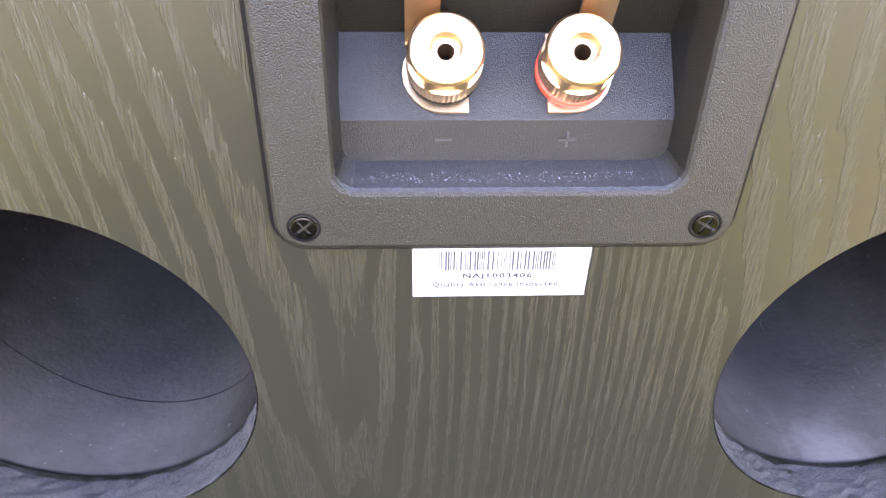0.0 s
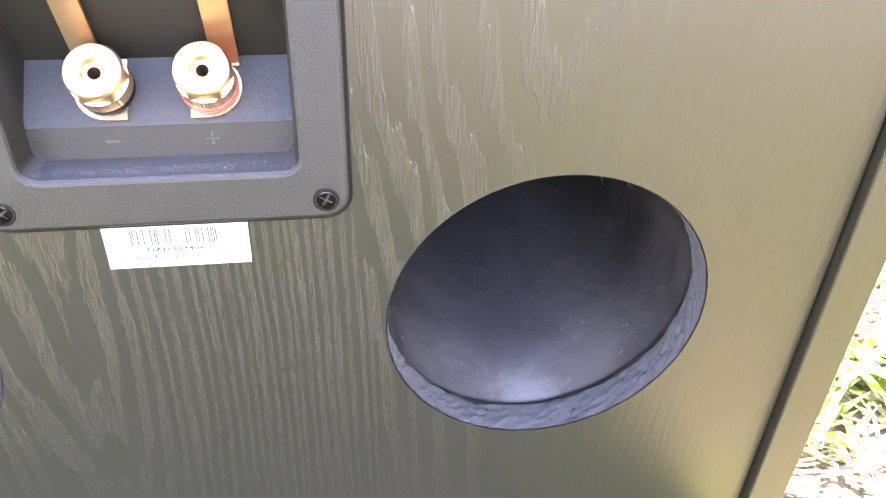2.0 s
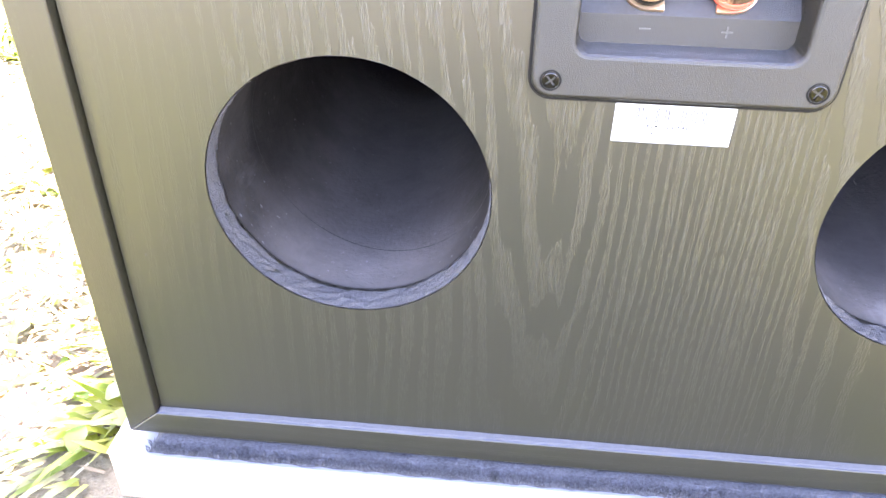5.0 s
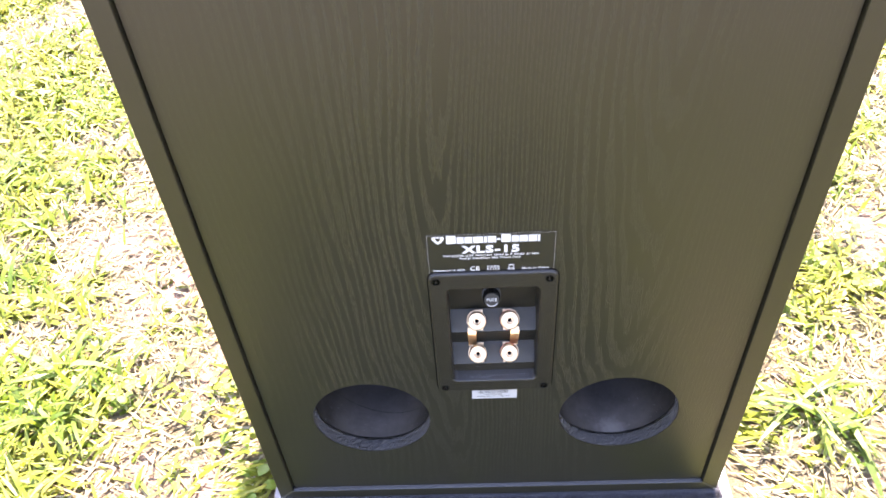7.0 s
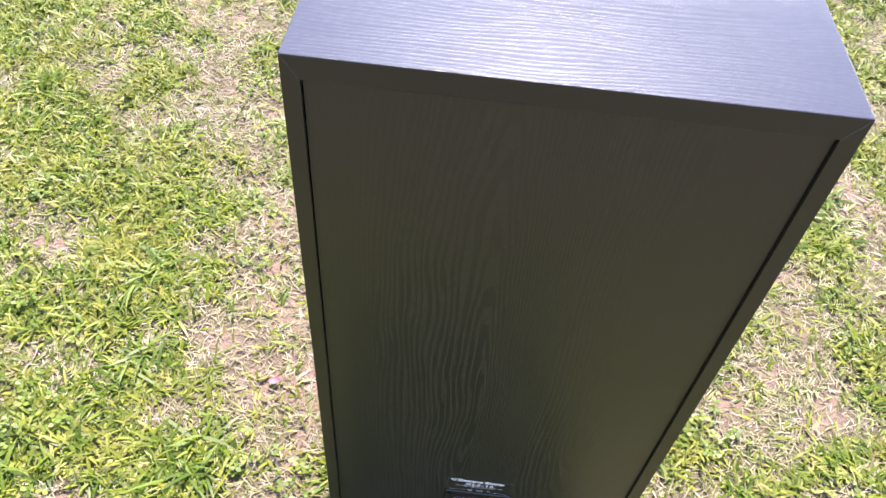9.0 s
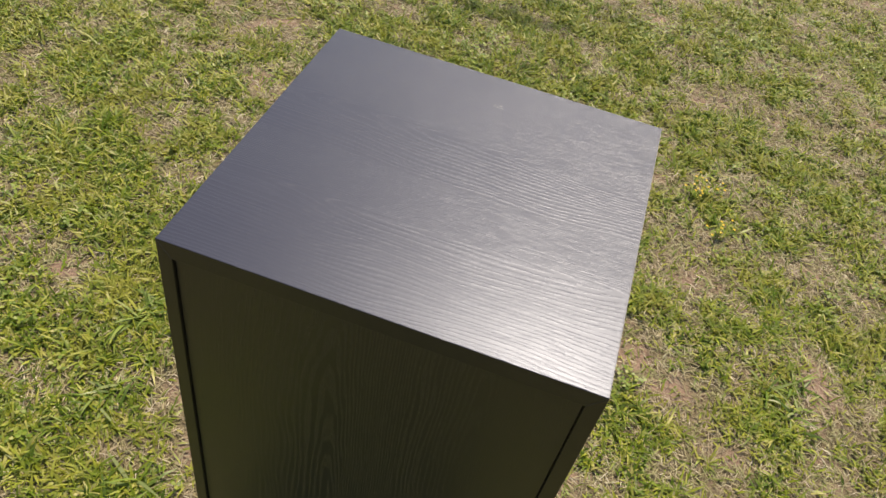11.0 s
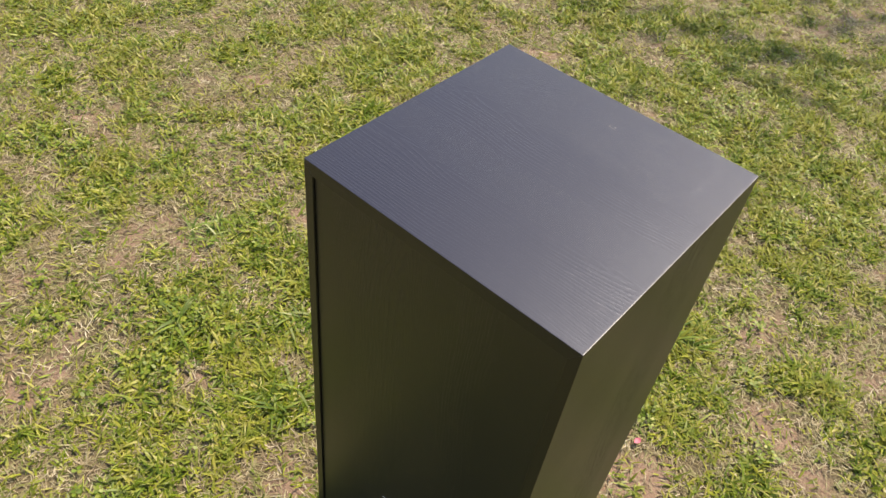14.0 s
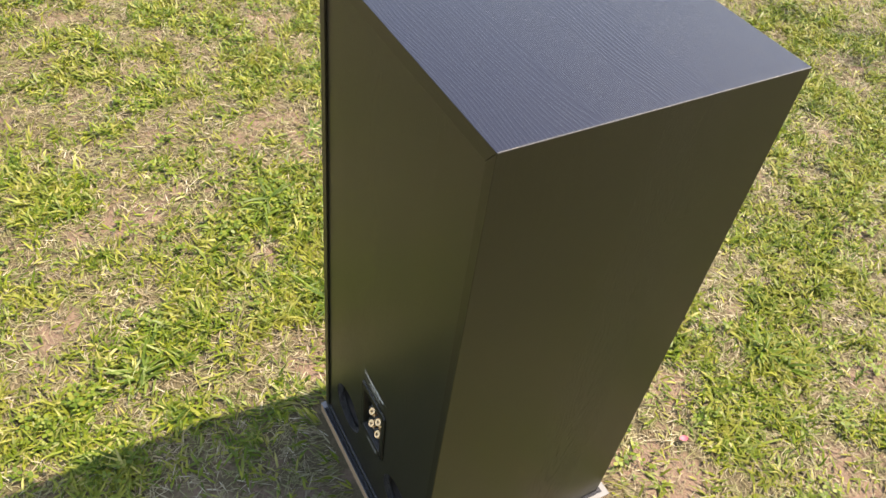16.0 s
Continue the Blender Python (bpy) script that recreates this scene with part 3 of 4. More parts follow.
def cup_body():
    """Recessed terminal cup: bevelled flange, rounded opening, two sloped shelves one above the other."""
    bm = bmesh.new()
    x0, x1, z0, z1 = CUP
    outer = [ring(bm, rounded(x0 + d, x1 - d, z0 + d, z1 - d, 0.0068 - d), y) for d, y in ((0, PY - 0.0006), (0, 0.0022), (0.0004, 0.0014), (0.0010, 0.0009), (0.0017, 0.0007))]
    for a, b in zip(outer, outer[1:]):
        loft(bm, a, b)
    o0, o1, q0, q1 = OPEN
    inner = [ring(bm, rounded(o0 - d, o1 + d, q0 - d, q1 + d, 0.0045 + d), y) for d, y in ((0.0014, 0.0006), (0.0005, 0.0009), (0.0, 0.0018), (-0.0003, 0.0050), (-0.0010, 0.0110))]
    for a, b in zip(inner, inner[1:]):
        loft(bm, a, b)
    fill(bm, outer[-1], inner[0])
    s0, s1 = o0 + 0.0006, o1 - 0.0006
    profile = [(0.0110, q0 + 0.0004), (0.0110, 0.2326), (0.0243, 0.2460), (0.0112, 0.2738), (0.0110, 0.2746), (0.0243, 0.2880), (0.0243, q1 - 0.0006), (0.0110, q1 - 0.0006)]
    a = [bm.verts.new((s0, y, z)) for y, z in profile]
    b = [bm.verts.new((s1, y, z)) for y, z in profile]
    for i in range(len(profile) - 1):
        bm.faces.new((a[i], a[i + 1], b[i + 1], b[i]))
    bm.faces.new(a)
    bm.faces.new(list(reversed(b)))
    bmesh.ops.recalc_face_normals(bm, faces=bm.faces)
    return bm


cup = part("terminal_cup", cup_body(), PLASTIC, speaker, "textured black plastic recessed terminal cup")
cup.location = SHIFT
# The shadow gap round the flange is put in as a black ring.
part("flange_gap", slab(rounded(CUP[0] - 0.0010, CUP[1] + 0.0010, CUP[2] - 0.0013, CUP[3] + 0.0009, 0.0080), [rounded(OPEN[0] - 0.004, OPEN[1] + 0.004, OPEN[2] - 0.004, OPEN[3] + 0.004, 0.004)], PY - 0.0007, PY - 0.0002),
     BLACK, cup, "thin black ring drawing the shadow gap round the flange")

# Screws with a cross recess.
CROSS = [(0.0004, 0.0004), (0.0022, 0.0004), (0.0022, -0.0004), (0.0004, -0.0004), (0.0004, -0.0022), (-0.0004, -0.0022),
         (-0.0004, -0.0004), (-0.0022, -0.0004), (-0.0022, 0.0004), (-0.0004, 0.0004), (-0.0004, 0.0022), (0.0004, 0.0022)]


def screw_head(turn):
    """A flat head sunk in a dark countersink, with a cross recess."""
    bm = bmesh.new()
    c, s = math.cos(turn), math.sin(turn)
    cross = [(x * c - z * s, x * s + z * c) for x, z in CROSS]
    rim = [ring(bm, circle(0, 0, r, 28), y) for r, y in ((0.0027, 0.0010), (0.0028, 0.0001), (0.0027, -0.0002), (0.0024, -0.0003))]
    for a, b in zip(rim, rim[1:]):
        loft(bm, a, b)
    top = ring(bm, cross, -0.0003)
    low = ring(bm, [(x * 0.6, z * 0.6) for x, z in cross], 0.0012)
    fill(bm, rim[-1], top)
    loft(bm, top, low)
    bm.faces.new(low)
    bmesh.ops.recalc_face_normals(bm, faces=bm.faces)
    return bm


def countersink():
    bm = bmesh.new()
    rows = [ring(bm, circle(0, 0, r, 28), y) for r, y in ((0.0036, 0.0), (0.0035, -0.0002), (0.0032, -0.0002), (0.0030, 0.0001))]
    for a, b in zip(rows, rows[1:]):
        loft(bm, a, b)
    bm.faces.new(rows[-1])
    bmesh.ops.recalc_face_normals(bm, faces=bm.faces)
    return bm


for k, (x, z) in enumerate(((-0.0458, 0.2133), (0.0384, 0.2133), (-0.0462, 0.3452), (0.0382, 0.3452))):
    screw = part("screw", screw_head(0.7 + 1.9 * k), STEEL, cup, "blackened cross-head screw")
    screw.location = (x, 0.0005, z)
    seat = part("screw_seat", countersink(), BLACK, cup, "black countersunk screw seat")
    seat.location = (x, 0.0006, z)

# Binding posts stand square on the shelves, which lean back by 45 degrees.
KNURL = 96


def post_shape(k, angle, r):
    if 4 <= k <= 6:
        i = round(angle / (2 * math.pi) * KNURL)
        return r + (0.00010 if i % 2 else -0.00010)
    if 8 <= k <= 9:
        return min(r, 0.0066 / math.cos(angle % (math.pi / 3) - math.pi / 6))
    return r


# Collar, knurled barrel, cap with six flats cut into it, round face with a bore.
POST = [(0.0, 0.0060), (0.0020, 0.0060), (0.0046, 0.0062), (0.0046, 0.0072), (0.0049, 0.0075), (0.0070, 0.0075), (0.0090, 0.0075), (0.0093, 0.0075),
        (0.0096, 0.0075), (0.0134, 0.0075), (0.0136, 0.0074), (0.0144, 0.0070), (0.0147, 0.0066), (0.0147, 0.0031), (0.0142, 0.0028), (0.0126, 0.0026), (0.0124, 0.0017), (0.0052, 0.0016)]
LEAN = Matrix.Rotation(radians(45), 4, "X")
for row, shelf in enumerate((0.2393, 0.2813)):
    for side, x in enumerate((-0.0168, 0.0094)):
        where = Matrix.Translation((x, 0.0177, shelf)) @ LEAN
        post = part("binding_post", lathe(POST, KNURL, post_shape), GOLD, cup, "gold-plated knurled binding post")
        post.matrix_local = where
        # Shade deep in the bore is put in as a black disc.
        bore_shade = part("bore_shade", lathe([(0.0058, 0.00155), (0.0063, 0.00155)], 20), BLACK, cup, "black disc painting the shade in the bore of the post")
        bore_shade.matrix_local = where
        fat = 0.0077 if side else 0.0073
        collar = part("insulator_ring", lathe([(0.0020, fat - 0.0003), (0.0022, fat), (0.0043, fat), (0.0045, fat - 0.0003)], 40), RED if side else BLACK, cup,
                      "red plastic ring on the post" if side else "black plastic ring on the post", smooth=True)
        collar.matrix_local = where


def jumper(x, out):
    """A bent gold strip that joins an upper and a lower post, with a square-cornered plate at each."""
    bm = bmesh.new()

    def ribbon(points, x0, x1, thick):
        rows = []
        for i, (y, z) in enumerate(points):
            y0, z0 = points[max(i - 1, 0)]
            y1, z1 = points[min(i + 1, len(points) - 1)]
            ty, tz = y1 - y0, z1 - z0
            size = math.hypot(ty, tz)
            ny, nz = -tz / size * thick, ty / size * thick
            rows.append([bm.verts.new(p) for p in ((x0, y, z), (x1, y, z), (x1, y + ny, z + nz), (x0, y + ny, z + nz))])
        for a, b in zip(rows, rows[1:]):
            loft(bm, a, b)
        bm.faces.new(rows[0])
        bm.faces.new(rows[-1])

    def on_shelf(base, s):
        return (0.0177 + s * 0.7071 - 0.0003, base + s * 0.7071 + 0.0003)

    e0, e1 = (x - 0.0078, x - 0.0008) if out < 0 else (x + 0.0008, x + 0.0078)
    for base in (0.2393, 0.2813):
        low, high = [], []
        edge = [(out * 0.0084 * math.sin(radians(a)), 0.0084 * math.cos(radians(a))) for a in range(0, 181, 15)]
        for u, v in [(-out * 0.0050, 0.0084), *edge, (-out * 0.0050, -0.0084)]:
            y, z = on_shelf(base, v)
            low.append(bm.verts.new((x + u, y, z)))
            high.append(bm.verts.new((x + u, y - 0.0009, z + 0.0009)))
        bm.faces.new(low)
        bm.faces.new(high)
        loft(bm, low, high)
    ribbon([on_shelf(0.2393, 0.0060), on_shelf(0.2393, 0.0073), (0.0222, 0.2468), (0.0118, 0.2688), (0.0100, 0.2732), on_shelf(0.2813, -0.0090), on_shelf(0.2813, -0.0060)], e0, e1, 0.0011)
    bmesh.ops.recalc_face_normals(bm, faces=bm.faces)
    return bm


part("jumper_strip", jumper(-0.0168, -1), GOLD, cup, "bent gold-plated jumper strip")
part("jumper_strip", jumper(0.0094, 1), GOLD, cup, "bent gold-plated jumper strip")

fuse = part("fuse_holder", lathe([(0.0, 0.0078), (0.004, 0.0078), (0.0042, 0.0068), (0.0135, 0.0067), (0.0148, 0.0064), (0.0152, 0.0059), (0.0149, 0.0057)], 40,
                                 lambda k, a, r: r + (0.00025 * math.cos(20 * a) if k in (2, 3) else 0)), PLASTIC_DARK, cup, "round black fuse cap")
FUSE_AT = Matrix.Translation((-0.0045, 0.0240, 0.3058)) @ Matrix.Rotation(radians(64), 4, "X")
fuse.matrix_local = FUSE_AT
word = lettering("fuse_lettering", "FUSE", -0.0040, 0.0040, 0.0006, 0.0030, 0.0, GREY_INK, cup, 0.02)
word.matrix_local = FUSE_AT @ Matrix.Translation((0, 0, 0.0151)) @ Matrix.Rotation(radians(-90), 4, "X")
arc = bmesh.new()
for r0, r1 in ((0.0046, 0.0052),):
    vs = [[arc.verts.new((r * math.cos(radians(a)), r * math.sin(radians(a)), 0.0151)) for r in (r0, r1)] for a in range(215, 330, 8)]
    for p, q in zip(vs, vs[1:]):
        arc.faces.new((p[0], p[1], q[1], q[0]))
part("fuse_arrow", arc, GREY_INK, cup, "white curved turning mark").matrix_local = FUSE_AT

bars("minus_mark", [(-0.0186, -0.0150, 0.2280, 0.2285)], 0.0106, 0.0006, RAISED, cup, "raised minus sign")
bars("plus_mark", [(0.0073, 0.0109, 0.2280, 0.2285), (0.0088, 0.0093, 0.2264, 0.2301)], 0.0106, 0.0006, RAISED, cup, "raised plus sign")

# Name plate above the cup.
plate_bm = slab(rounded(-0.0508, 0.0414, 0.3490, 0.3914, 0.0016, 4), [], PY - 0.0003, PY + 0.0002)
plate = part("name_plate", plate_bm, PLATE, speaker, "glossy black foil name plate with white print")
plate.location = SHIFT + Vector((0, 0, -0.0016))
edge = rounded(-0.0506, 0.0412, 0.3500, 0.3912, 0.0015, 4)
part("plate_border", slab(edge, [[((x + 0.0047) * 0.992 - 0.0047, (z - 0.3706) * 0.984 + 0.3706) for x, z in edge]], PY - 0.00036, PY - 0.0002), SILVER_INK, plate, "thin grey printed border")
INK_Y = PY - 0.00036
marks, x = [], -0.0366
for width in (0.0075, 0.0056, 0.0062, 0.0078, 0.0024, 0.0068, 0.0030, 0.0072, 0.0056, 0.0064, 0.0068, 0.0020):
    tall = 0.0076 if not marks or width == 0.0072 else 0.0060
    marks.append((x, x + width - 0.0006, 0.3828, 0.3828 + tall) if width != 0.0030 else (x, x + width - 0.0006, 0.3850, 0.3866))
    x += width
for mark in marks:
    bars("maker_mark", [mark], INK_Y, 0.0001, WHITE_INK, plate, "white printed block")
logo = bmesh.new()
la = [(-0.0472, 0.3880), (-0.0462, 0.3896), (-0.0386, 0.3896), (-0.0376, 0.3880), (-0.0408, 0.3836), (-0.0424, 0.3828), (-0.0440, 0.3836)]
lb = [(-0.0424 + (x + 0.0424) * 0.45, 0.3874 + (z - 0.3874) * 0.5) for x, z in la]
fill(logo, ring(logo, la, INK_Y), ring(logo, lb, INK_Y))
part("maker_emblem", logo, WHITE_INK, plate, "small white shield emblem")
lettering("model_lettering", "XLS-15", -0.0262, 0.0158, 0.3764, 0.0076, INK_Y, WHITE_INK, plate, 0.05)
lettering("small_print", "Compatible with receivers rated at 8 Ohms or less", -0.0397, 0.0296, 0.3704, 0.0026, INK_Y, WHITE_INK, plate, 0.03)
lettering("small_print", "Power Handling: 400 Watts Peak", -0.0276, 0.0170, 0.3674, 0.0026, INK_Y, WHITE_INK, plate, 0.03)
lettering("small_print", "Designed in USA", -0.0472, -0.0240, 0.3556, 0.0024, INK_Y, WHITE_INK, plate, 0.03)
lettering("small_print", "CE", -0.0205, -0.0133, 0.3570, 0.0044, INK_Y, WHITE_INK, plate, 0.03)
lettering("small_print", "CARB", -0.0080, 0.0013, 0.3584, 0.0022, INK_Y, WHITE_INK, plate, 0.03)
lettering("small_print", "93120", -0.0080, 0.0013, 0.3556, 0.0022, INK_Y, WHITE_INK, plate, 0.03)
lettering("small_print", "Made in China", 0.0180, 0.0375, 0.3556, 0.0024, INK_Y, WHITE_INK, plate, 0.03)
bars("bin_symbol", [(0.0072, 0.0125, 0.3545, 0.3556), (0.0080, 0.0084, 0.3562, 0.3592), (0.0113, 0.0117, 0.3562, 0.3592), (0.0080, 0.0117, 0.3562, 0.3566), (0.0074, 0.0123, 0.3592, 0.3597), (0.0090, 0.0107, 0.3598, 0.3603)],
     INK_Y, 0.0001, WHITE_INK, plate, "white crossed bin symbol")

# Barcode sticker under the cup.
sticker = part("barcode_sticker", slab([(-0.0234, 0.1918), (0.0158, 0.1918), (0.0160, 0.2062), (-0.0234, 0.2062)], [], PY - 0.0003, PY + 0.0002), PAPER, speaker, "white paper barcode sticker")
sticker.location = SHIFT
rnd = random.Random(3)
lines, x = [], -0.0176
while x < 0.0082:
    wide = rnd.choice((0.00018, 0.00022, 0.00036))
    lines.append((x, x + wide, 0.1993, 0.2046))
    x += wide + rnd.choice((0.00022, 0.0003, 0.0004, 0.0007))
tagged(bars("barcode", lines, PY - 0.00034, 0.0001, INK, sticker), "black barcode bars", kind="stuff")
lettering("sticker_print", "NAJ1003406", -0.0122, 0.0034, 0.1976, 0.0018, PY - 0.00034, INK, sticker, 0.03)
lettering("sticker_print", "Quality Assurance Inspected", -0.0189, 0.0094, 0.1951, 0.0019, PY - 0.00034, INK, sticker, 0.02)


# Dust, lint and scuffs that time has left on the cabinet.
def specks(name, count, seed, place, least, most, material):
    """Small irregular flakes; place(random) gives the spot and two directions in the surface."""
    r = random.Random(seed)
    bm = bmesh.new()
    for _ in range(count):
        o, u, v = place(r)
        size = r.uniform(least, most) * r.uniform(0.5, 1.0)
        a = r.uniform(0, 6.28)
        d, e = (u * math.cos(a) + v * math.sin(a)) * size, (v * math.cos(a) - u * math.sin(a)) * size * r.uniform(0.3, 0.9)
        up = u.cross(v) * size * 0.25
        base = [bm.verts.new(o + p) for p in (d, e, d * -0.8, e * -1.0)]
        tip = bm.verts.new(o + up)
        for i in range(4):
            bm.faces.new((base[i], base[(i + 1) % 4], tip))
    return tagged(part(name, bm, material, speaker), "scattered pale dust flakes", kind="stuff")


RIGHT, UP, IN = Vector((1, 0, 0)), Vector((0, 0, 1)), Vector((0, 1, 0))


def on_board(r):
    while True:
        x, z = r.uniform(PX0 + 0.004, PX1 - 0.004), PZ0 + 0.004 + 0.62 * r.random() ** 1.6
        clear = all(math.hypot(x - a, z - b) > PR + 0.002 for a, b in PORTS)
        if clear and not (-0.055 < x < 0.055 and 0.19 < z < 0.40):
            return Vector((x, PY - 0.0001, z)), RIGHT, UP


def on_floor(r):
    return SHIFT + Vector((r.uniform(-0.036, 0.029), r.uniform(0.003, 0.0106), 0.2227)), RIGHT, IN


def on_flange(r):
    return SHIFT + Vector((r.uniform(-0.050, 0.043), 0.00055, r.uniform(0.209, 0.2195))), RIGHT, UP


def in_port(r):
    cx, cz = r.choice(PORTS)
    a = radians(270 + r.uniform(-60, 60))
    rad = PR - 0.0009
    return Vector((cx + rad * math.cos(a), r.uniform(0.006, 0.07), cz + rad * math.sin(a))), IN, Vector((-math.sin(a), 0, math.cos(a)))


specks("dust_specks", 170, 31, on_board, 0.00018, 0.0005, DUST_FINE)
specks("dust_specks", 620, 32, on_floor, 0.00010, 0.00034, DUST_PALE)
specks("dust_specks", 60, 33, on_flange, 0.00010, 0.00025, DUST_FINE)
specks("dust_specks", 90, 34, in_port, 0.0002, 0.0007, DUST_FINE)


def lint(points, seed):
    r = random.Random(seed)
    bm = bmesh.new()
    for x, z, turn in points:
        o, rows = Vector((x, PY - 0.0002, z)), []
        for i in range(6):
            a = turn + 0.35 * i * r.uniform(0.4, 1.2)
            rows.append([bm.verts.new(o + d) for d in (Vector((0.00004, 0, 0)), Vector((0, -0.00007, 0.00004)), Vector((-0.00004, 0, -0.00003)))])
            o = o + Vector((math.cos(a), -0.15, math.sin(a))) * 0.0007
        for a, b in zip(rows, rows[1:]):
            loft(bm, a, b)
    return tagged(part("lint", bm, DUST_FINE, speaker), "fine pale fibres clinging to the board", kind="stuff")


lint([(PORTS[1][0] - 0.052, PORTS[1][1] + 0.010, 4.2), (PORTS[1][0] - 0.048, PORTS[1][1] + 0.021, 4.6), (PORTS[1][0] + 0.010, PORTS[1][1] + 0.0530, 4.5),
      (PORTS[1][0] + 0.018, PORTS[1][1] + 0.0510, 4.8), (PORTS[0][0] + 0.052, PORTS[0][1] + 0.012, 5.0), (PORTS[0][0] - 0.046, PORTS[0][1] + 0.028, 1.2),
      (-0.028, 0.1950, 5.4), (-0.02, 0.150, 0.4), (0.004, 0.118, 2.0), (0.035, 0.092, 0.3), (-0.06, 0.13, 1.0)], 3)

# Pale strip painting the bottom ledge's skylight, and a scuff on the top panel.
ledge = bmesh.new()
rnd = random.Random(9)
steps = 160
rows = []
for i in range(steps + 1):
    x = IX0 + 0.001 + (IX1 - IX0 - 0.002) * i / steps
    h = 0.0007 + rnd.uniform(-0.0002, 0.0002)
    rows.append([ledge.verts.new((x, y, IZ0 + z)) for y, z in ((0.0006 + rnd.uniform(-0.0002, 0.0002), 0.0001), (0.0012, h * 0.6), (PY - 0.0002, h), (PY - 0.0002, 0.0001))])
for a, b in zip(rows, rows[1:]):
    loft(ledge, a, b)
part("ledge_sheen", ledge, LEDGE_PALE, speaker, "pale strip that paints skylight on the bottom ledge")
scuff = bmesh.new()
box(scuff, 0.014, 0.026, 0.3735, 0.3740, Z1, Z1 + 0.00008)
box(scuff, 0.014, 0.0145, 0.3740, 0.3790, Z1, Z1 + 0.00008)
box(scuff, 0.0200, 0.0240, 0.3775, 0.3790, Z1, Z1 + 0.00008)
part("scuff", scuff, SILVER_INK, speaker, "small pale scuff mark on the top")
wear = bmesh.new()
rnd = random.Random(17)
rows = []
for i in range(89):
    y = 0.001 + (D - 0.002) * i / 88
    w = 0.00035 + 0.00025 * rnd.random() if rnd.random() > 0.06 else 0.00008
    rows.append([wear.verts.new(p) for p in ((W - 0.0008 - w, y, Z1 + 0.00005), (W - 0.00015, y, Z1 - 0.00010), (W + 0.00005, y, Z1 - 0.0008 - w * 0.4))])
for a, b in zip(rows, rows[1:]):
    for j in range(2):
        wear.faces.new((a[j], b[j], b[j + 1], a[j + 1]))
part("edge_line", wear, EDGE_PALE, speaker, "pale broken line along the top edge")

# ---------------------------------------------------------------- tree whose crown shades part of the lawn
def limb_mesh(rows, name):
    """A tapered, bent limb through rows of (place, radius)."""
    bm = bmesh.new()
    rings = []
    for k, (p, r) in enumerate(rows):
        along = Vector(rows[min(k + 1, len(rows) - 1)][0]) - Vector(rows[max(k - 1, 0)][0])
        q = along.to_track_quat("Z", "Y")
        rings.append([bm.verts.new(Vector(p) + q @ Vector((r * math.cos(a) * (1 + 0.12 * math.sin(3 * a + k)), r * math.sin(a), 0))) for a in [2 * math.pi * i / 12 for i in range(12)]])
    for a, b in zip(rings, rings[1:]):
        loft(bm, a, b)
    bm.faces.new(rings[-1])
    return bm


def leaf_cloud(centres, dense, size, rs):
    """Many small folded leaves scattered in uneven clumps."""
    pts, faces = [], []
    for cx, cy, cz, r in centres:
        per = int(dense * min(1.0, (r / 0.5) ** 2) * (0.40 if cx < -1.7 else 1.0))
        p = rs.normal(size=(per, 3)) * r * 0.5
        for x, y, z in p:
            a, tilt, s = rs.uniform(0, 6.28), rs.uniform(-0.9, 0.9), size * rs.uniform(0.7, 1.3)
            d, w = Vector((math.cos(a), math.sin(a), math.sin(tilt))) * s, Vector((-math.sin(a), math.cos(a), 0.3)) * s * 0.35
            o = Vector((cx + x, cy + y, cz + z * 0.7))
            k = len(pts)
            pts += [o, o + d * 0.5 + w, o + d, o + d * 0.5 - w]
            faces += [(k, k + 1, k + 2, k + 3)]
    me = bpy.data.meshes.new("crown")
    me.from_pydata(pts, [], faces)
    me.materials.append(LEAF)
    return me


TX, TY = 2.6, 11.85
tree = thing("tree", (TX, TY, 0))
tagged(tree, "broad leafy tree that shades the far lawn", "tree")
part("trunk", limb_mesh([((0, 0, -0.2), 0.34), ((0.02, 0, 0.5), 0.26), ((0.1, -0.1, 3), 0.22), ((-0.1, -0.2, 6), 0.18), ((0.0, -0.3, 8.5), 0.12), ((0.1, -0.2, 10.6), 0.04)], "trunk"), BARK, tree, smooth=True)
rs = np.random.RandomState(21)
tips = [(-2.30, -3.30, 9.1, 0.60), (-2.05, -2.6, 9.1, 0.75), (-1.80, -2.1, 9.1, 0.7), (-3.30, -2.5, 9.1, 0.7)]
part("limb", limb_mesh([((-0.05, -0.2, 6.5), 0.11), ((-0.9, -0.8, 7.8), 0.08), ((-1.7, -1.9, 8.8), 0.05), ((-2.2, -2.9, 9.1), 0.02)], "limb"), BARK, tree, smooth=True)
part("limb", limb_mesh([((0, -0.25, 7.0), 0.10), ((0.8, 0.3, 8.2), 0.07), ((1.6, 0.9, 9.2), 0.02)], "limb"), BARK, tree, smooth=True)
for _ in range(34):
    a, u = rs.uniform(0, 6.28), rs.uniform(0.2, 1.0)
    tips.append((2.0 * u * math.cos(a) + 0.5, 1.6 * u * math.sin(a) + 0.6, 9.6 + rs.uniform(-1.6, 1.5), rs.uniform(0.45, 0.8)))
crown = new("crown", leaf_cloud(tips, 110, 0.12, rs))
crown.parent = tree

# ---------------------------------------------------------------- grass, straw and weeds
rs = np.random.RandomState(4)
X0, X1, Y0, Y1 = -3.6, 1.8, -0.9, 5.0


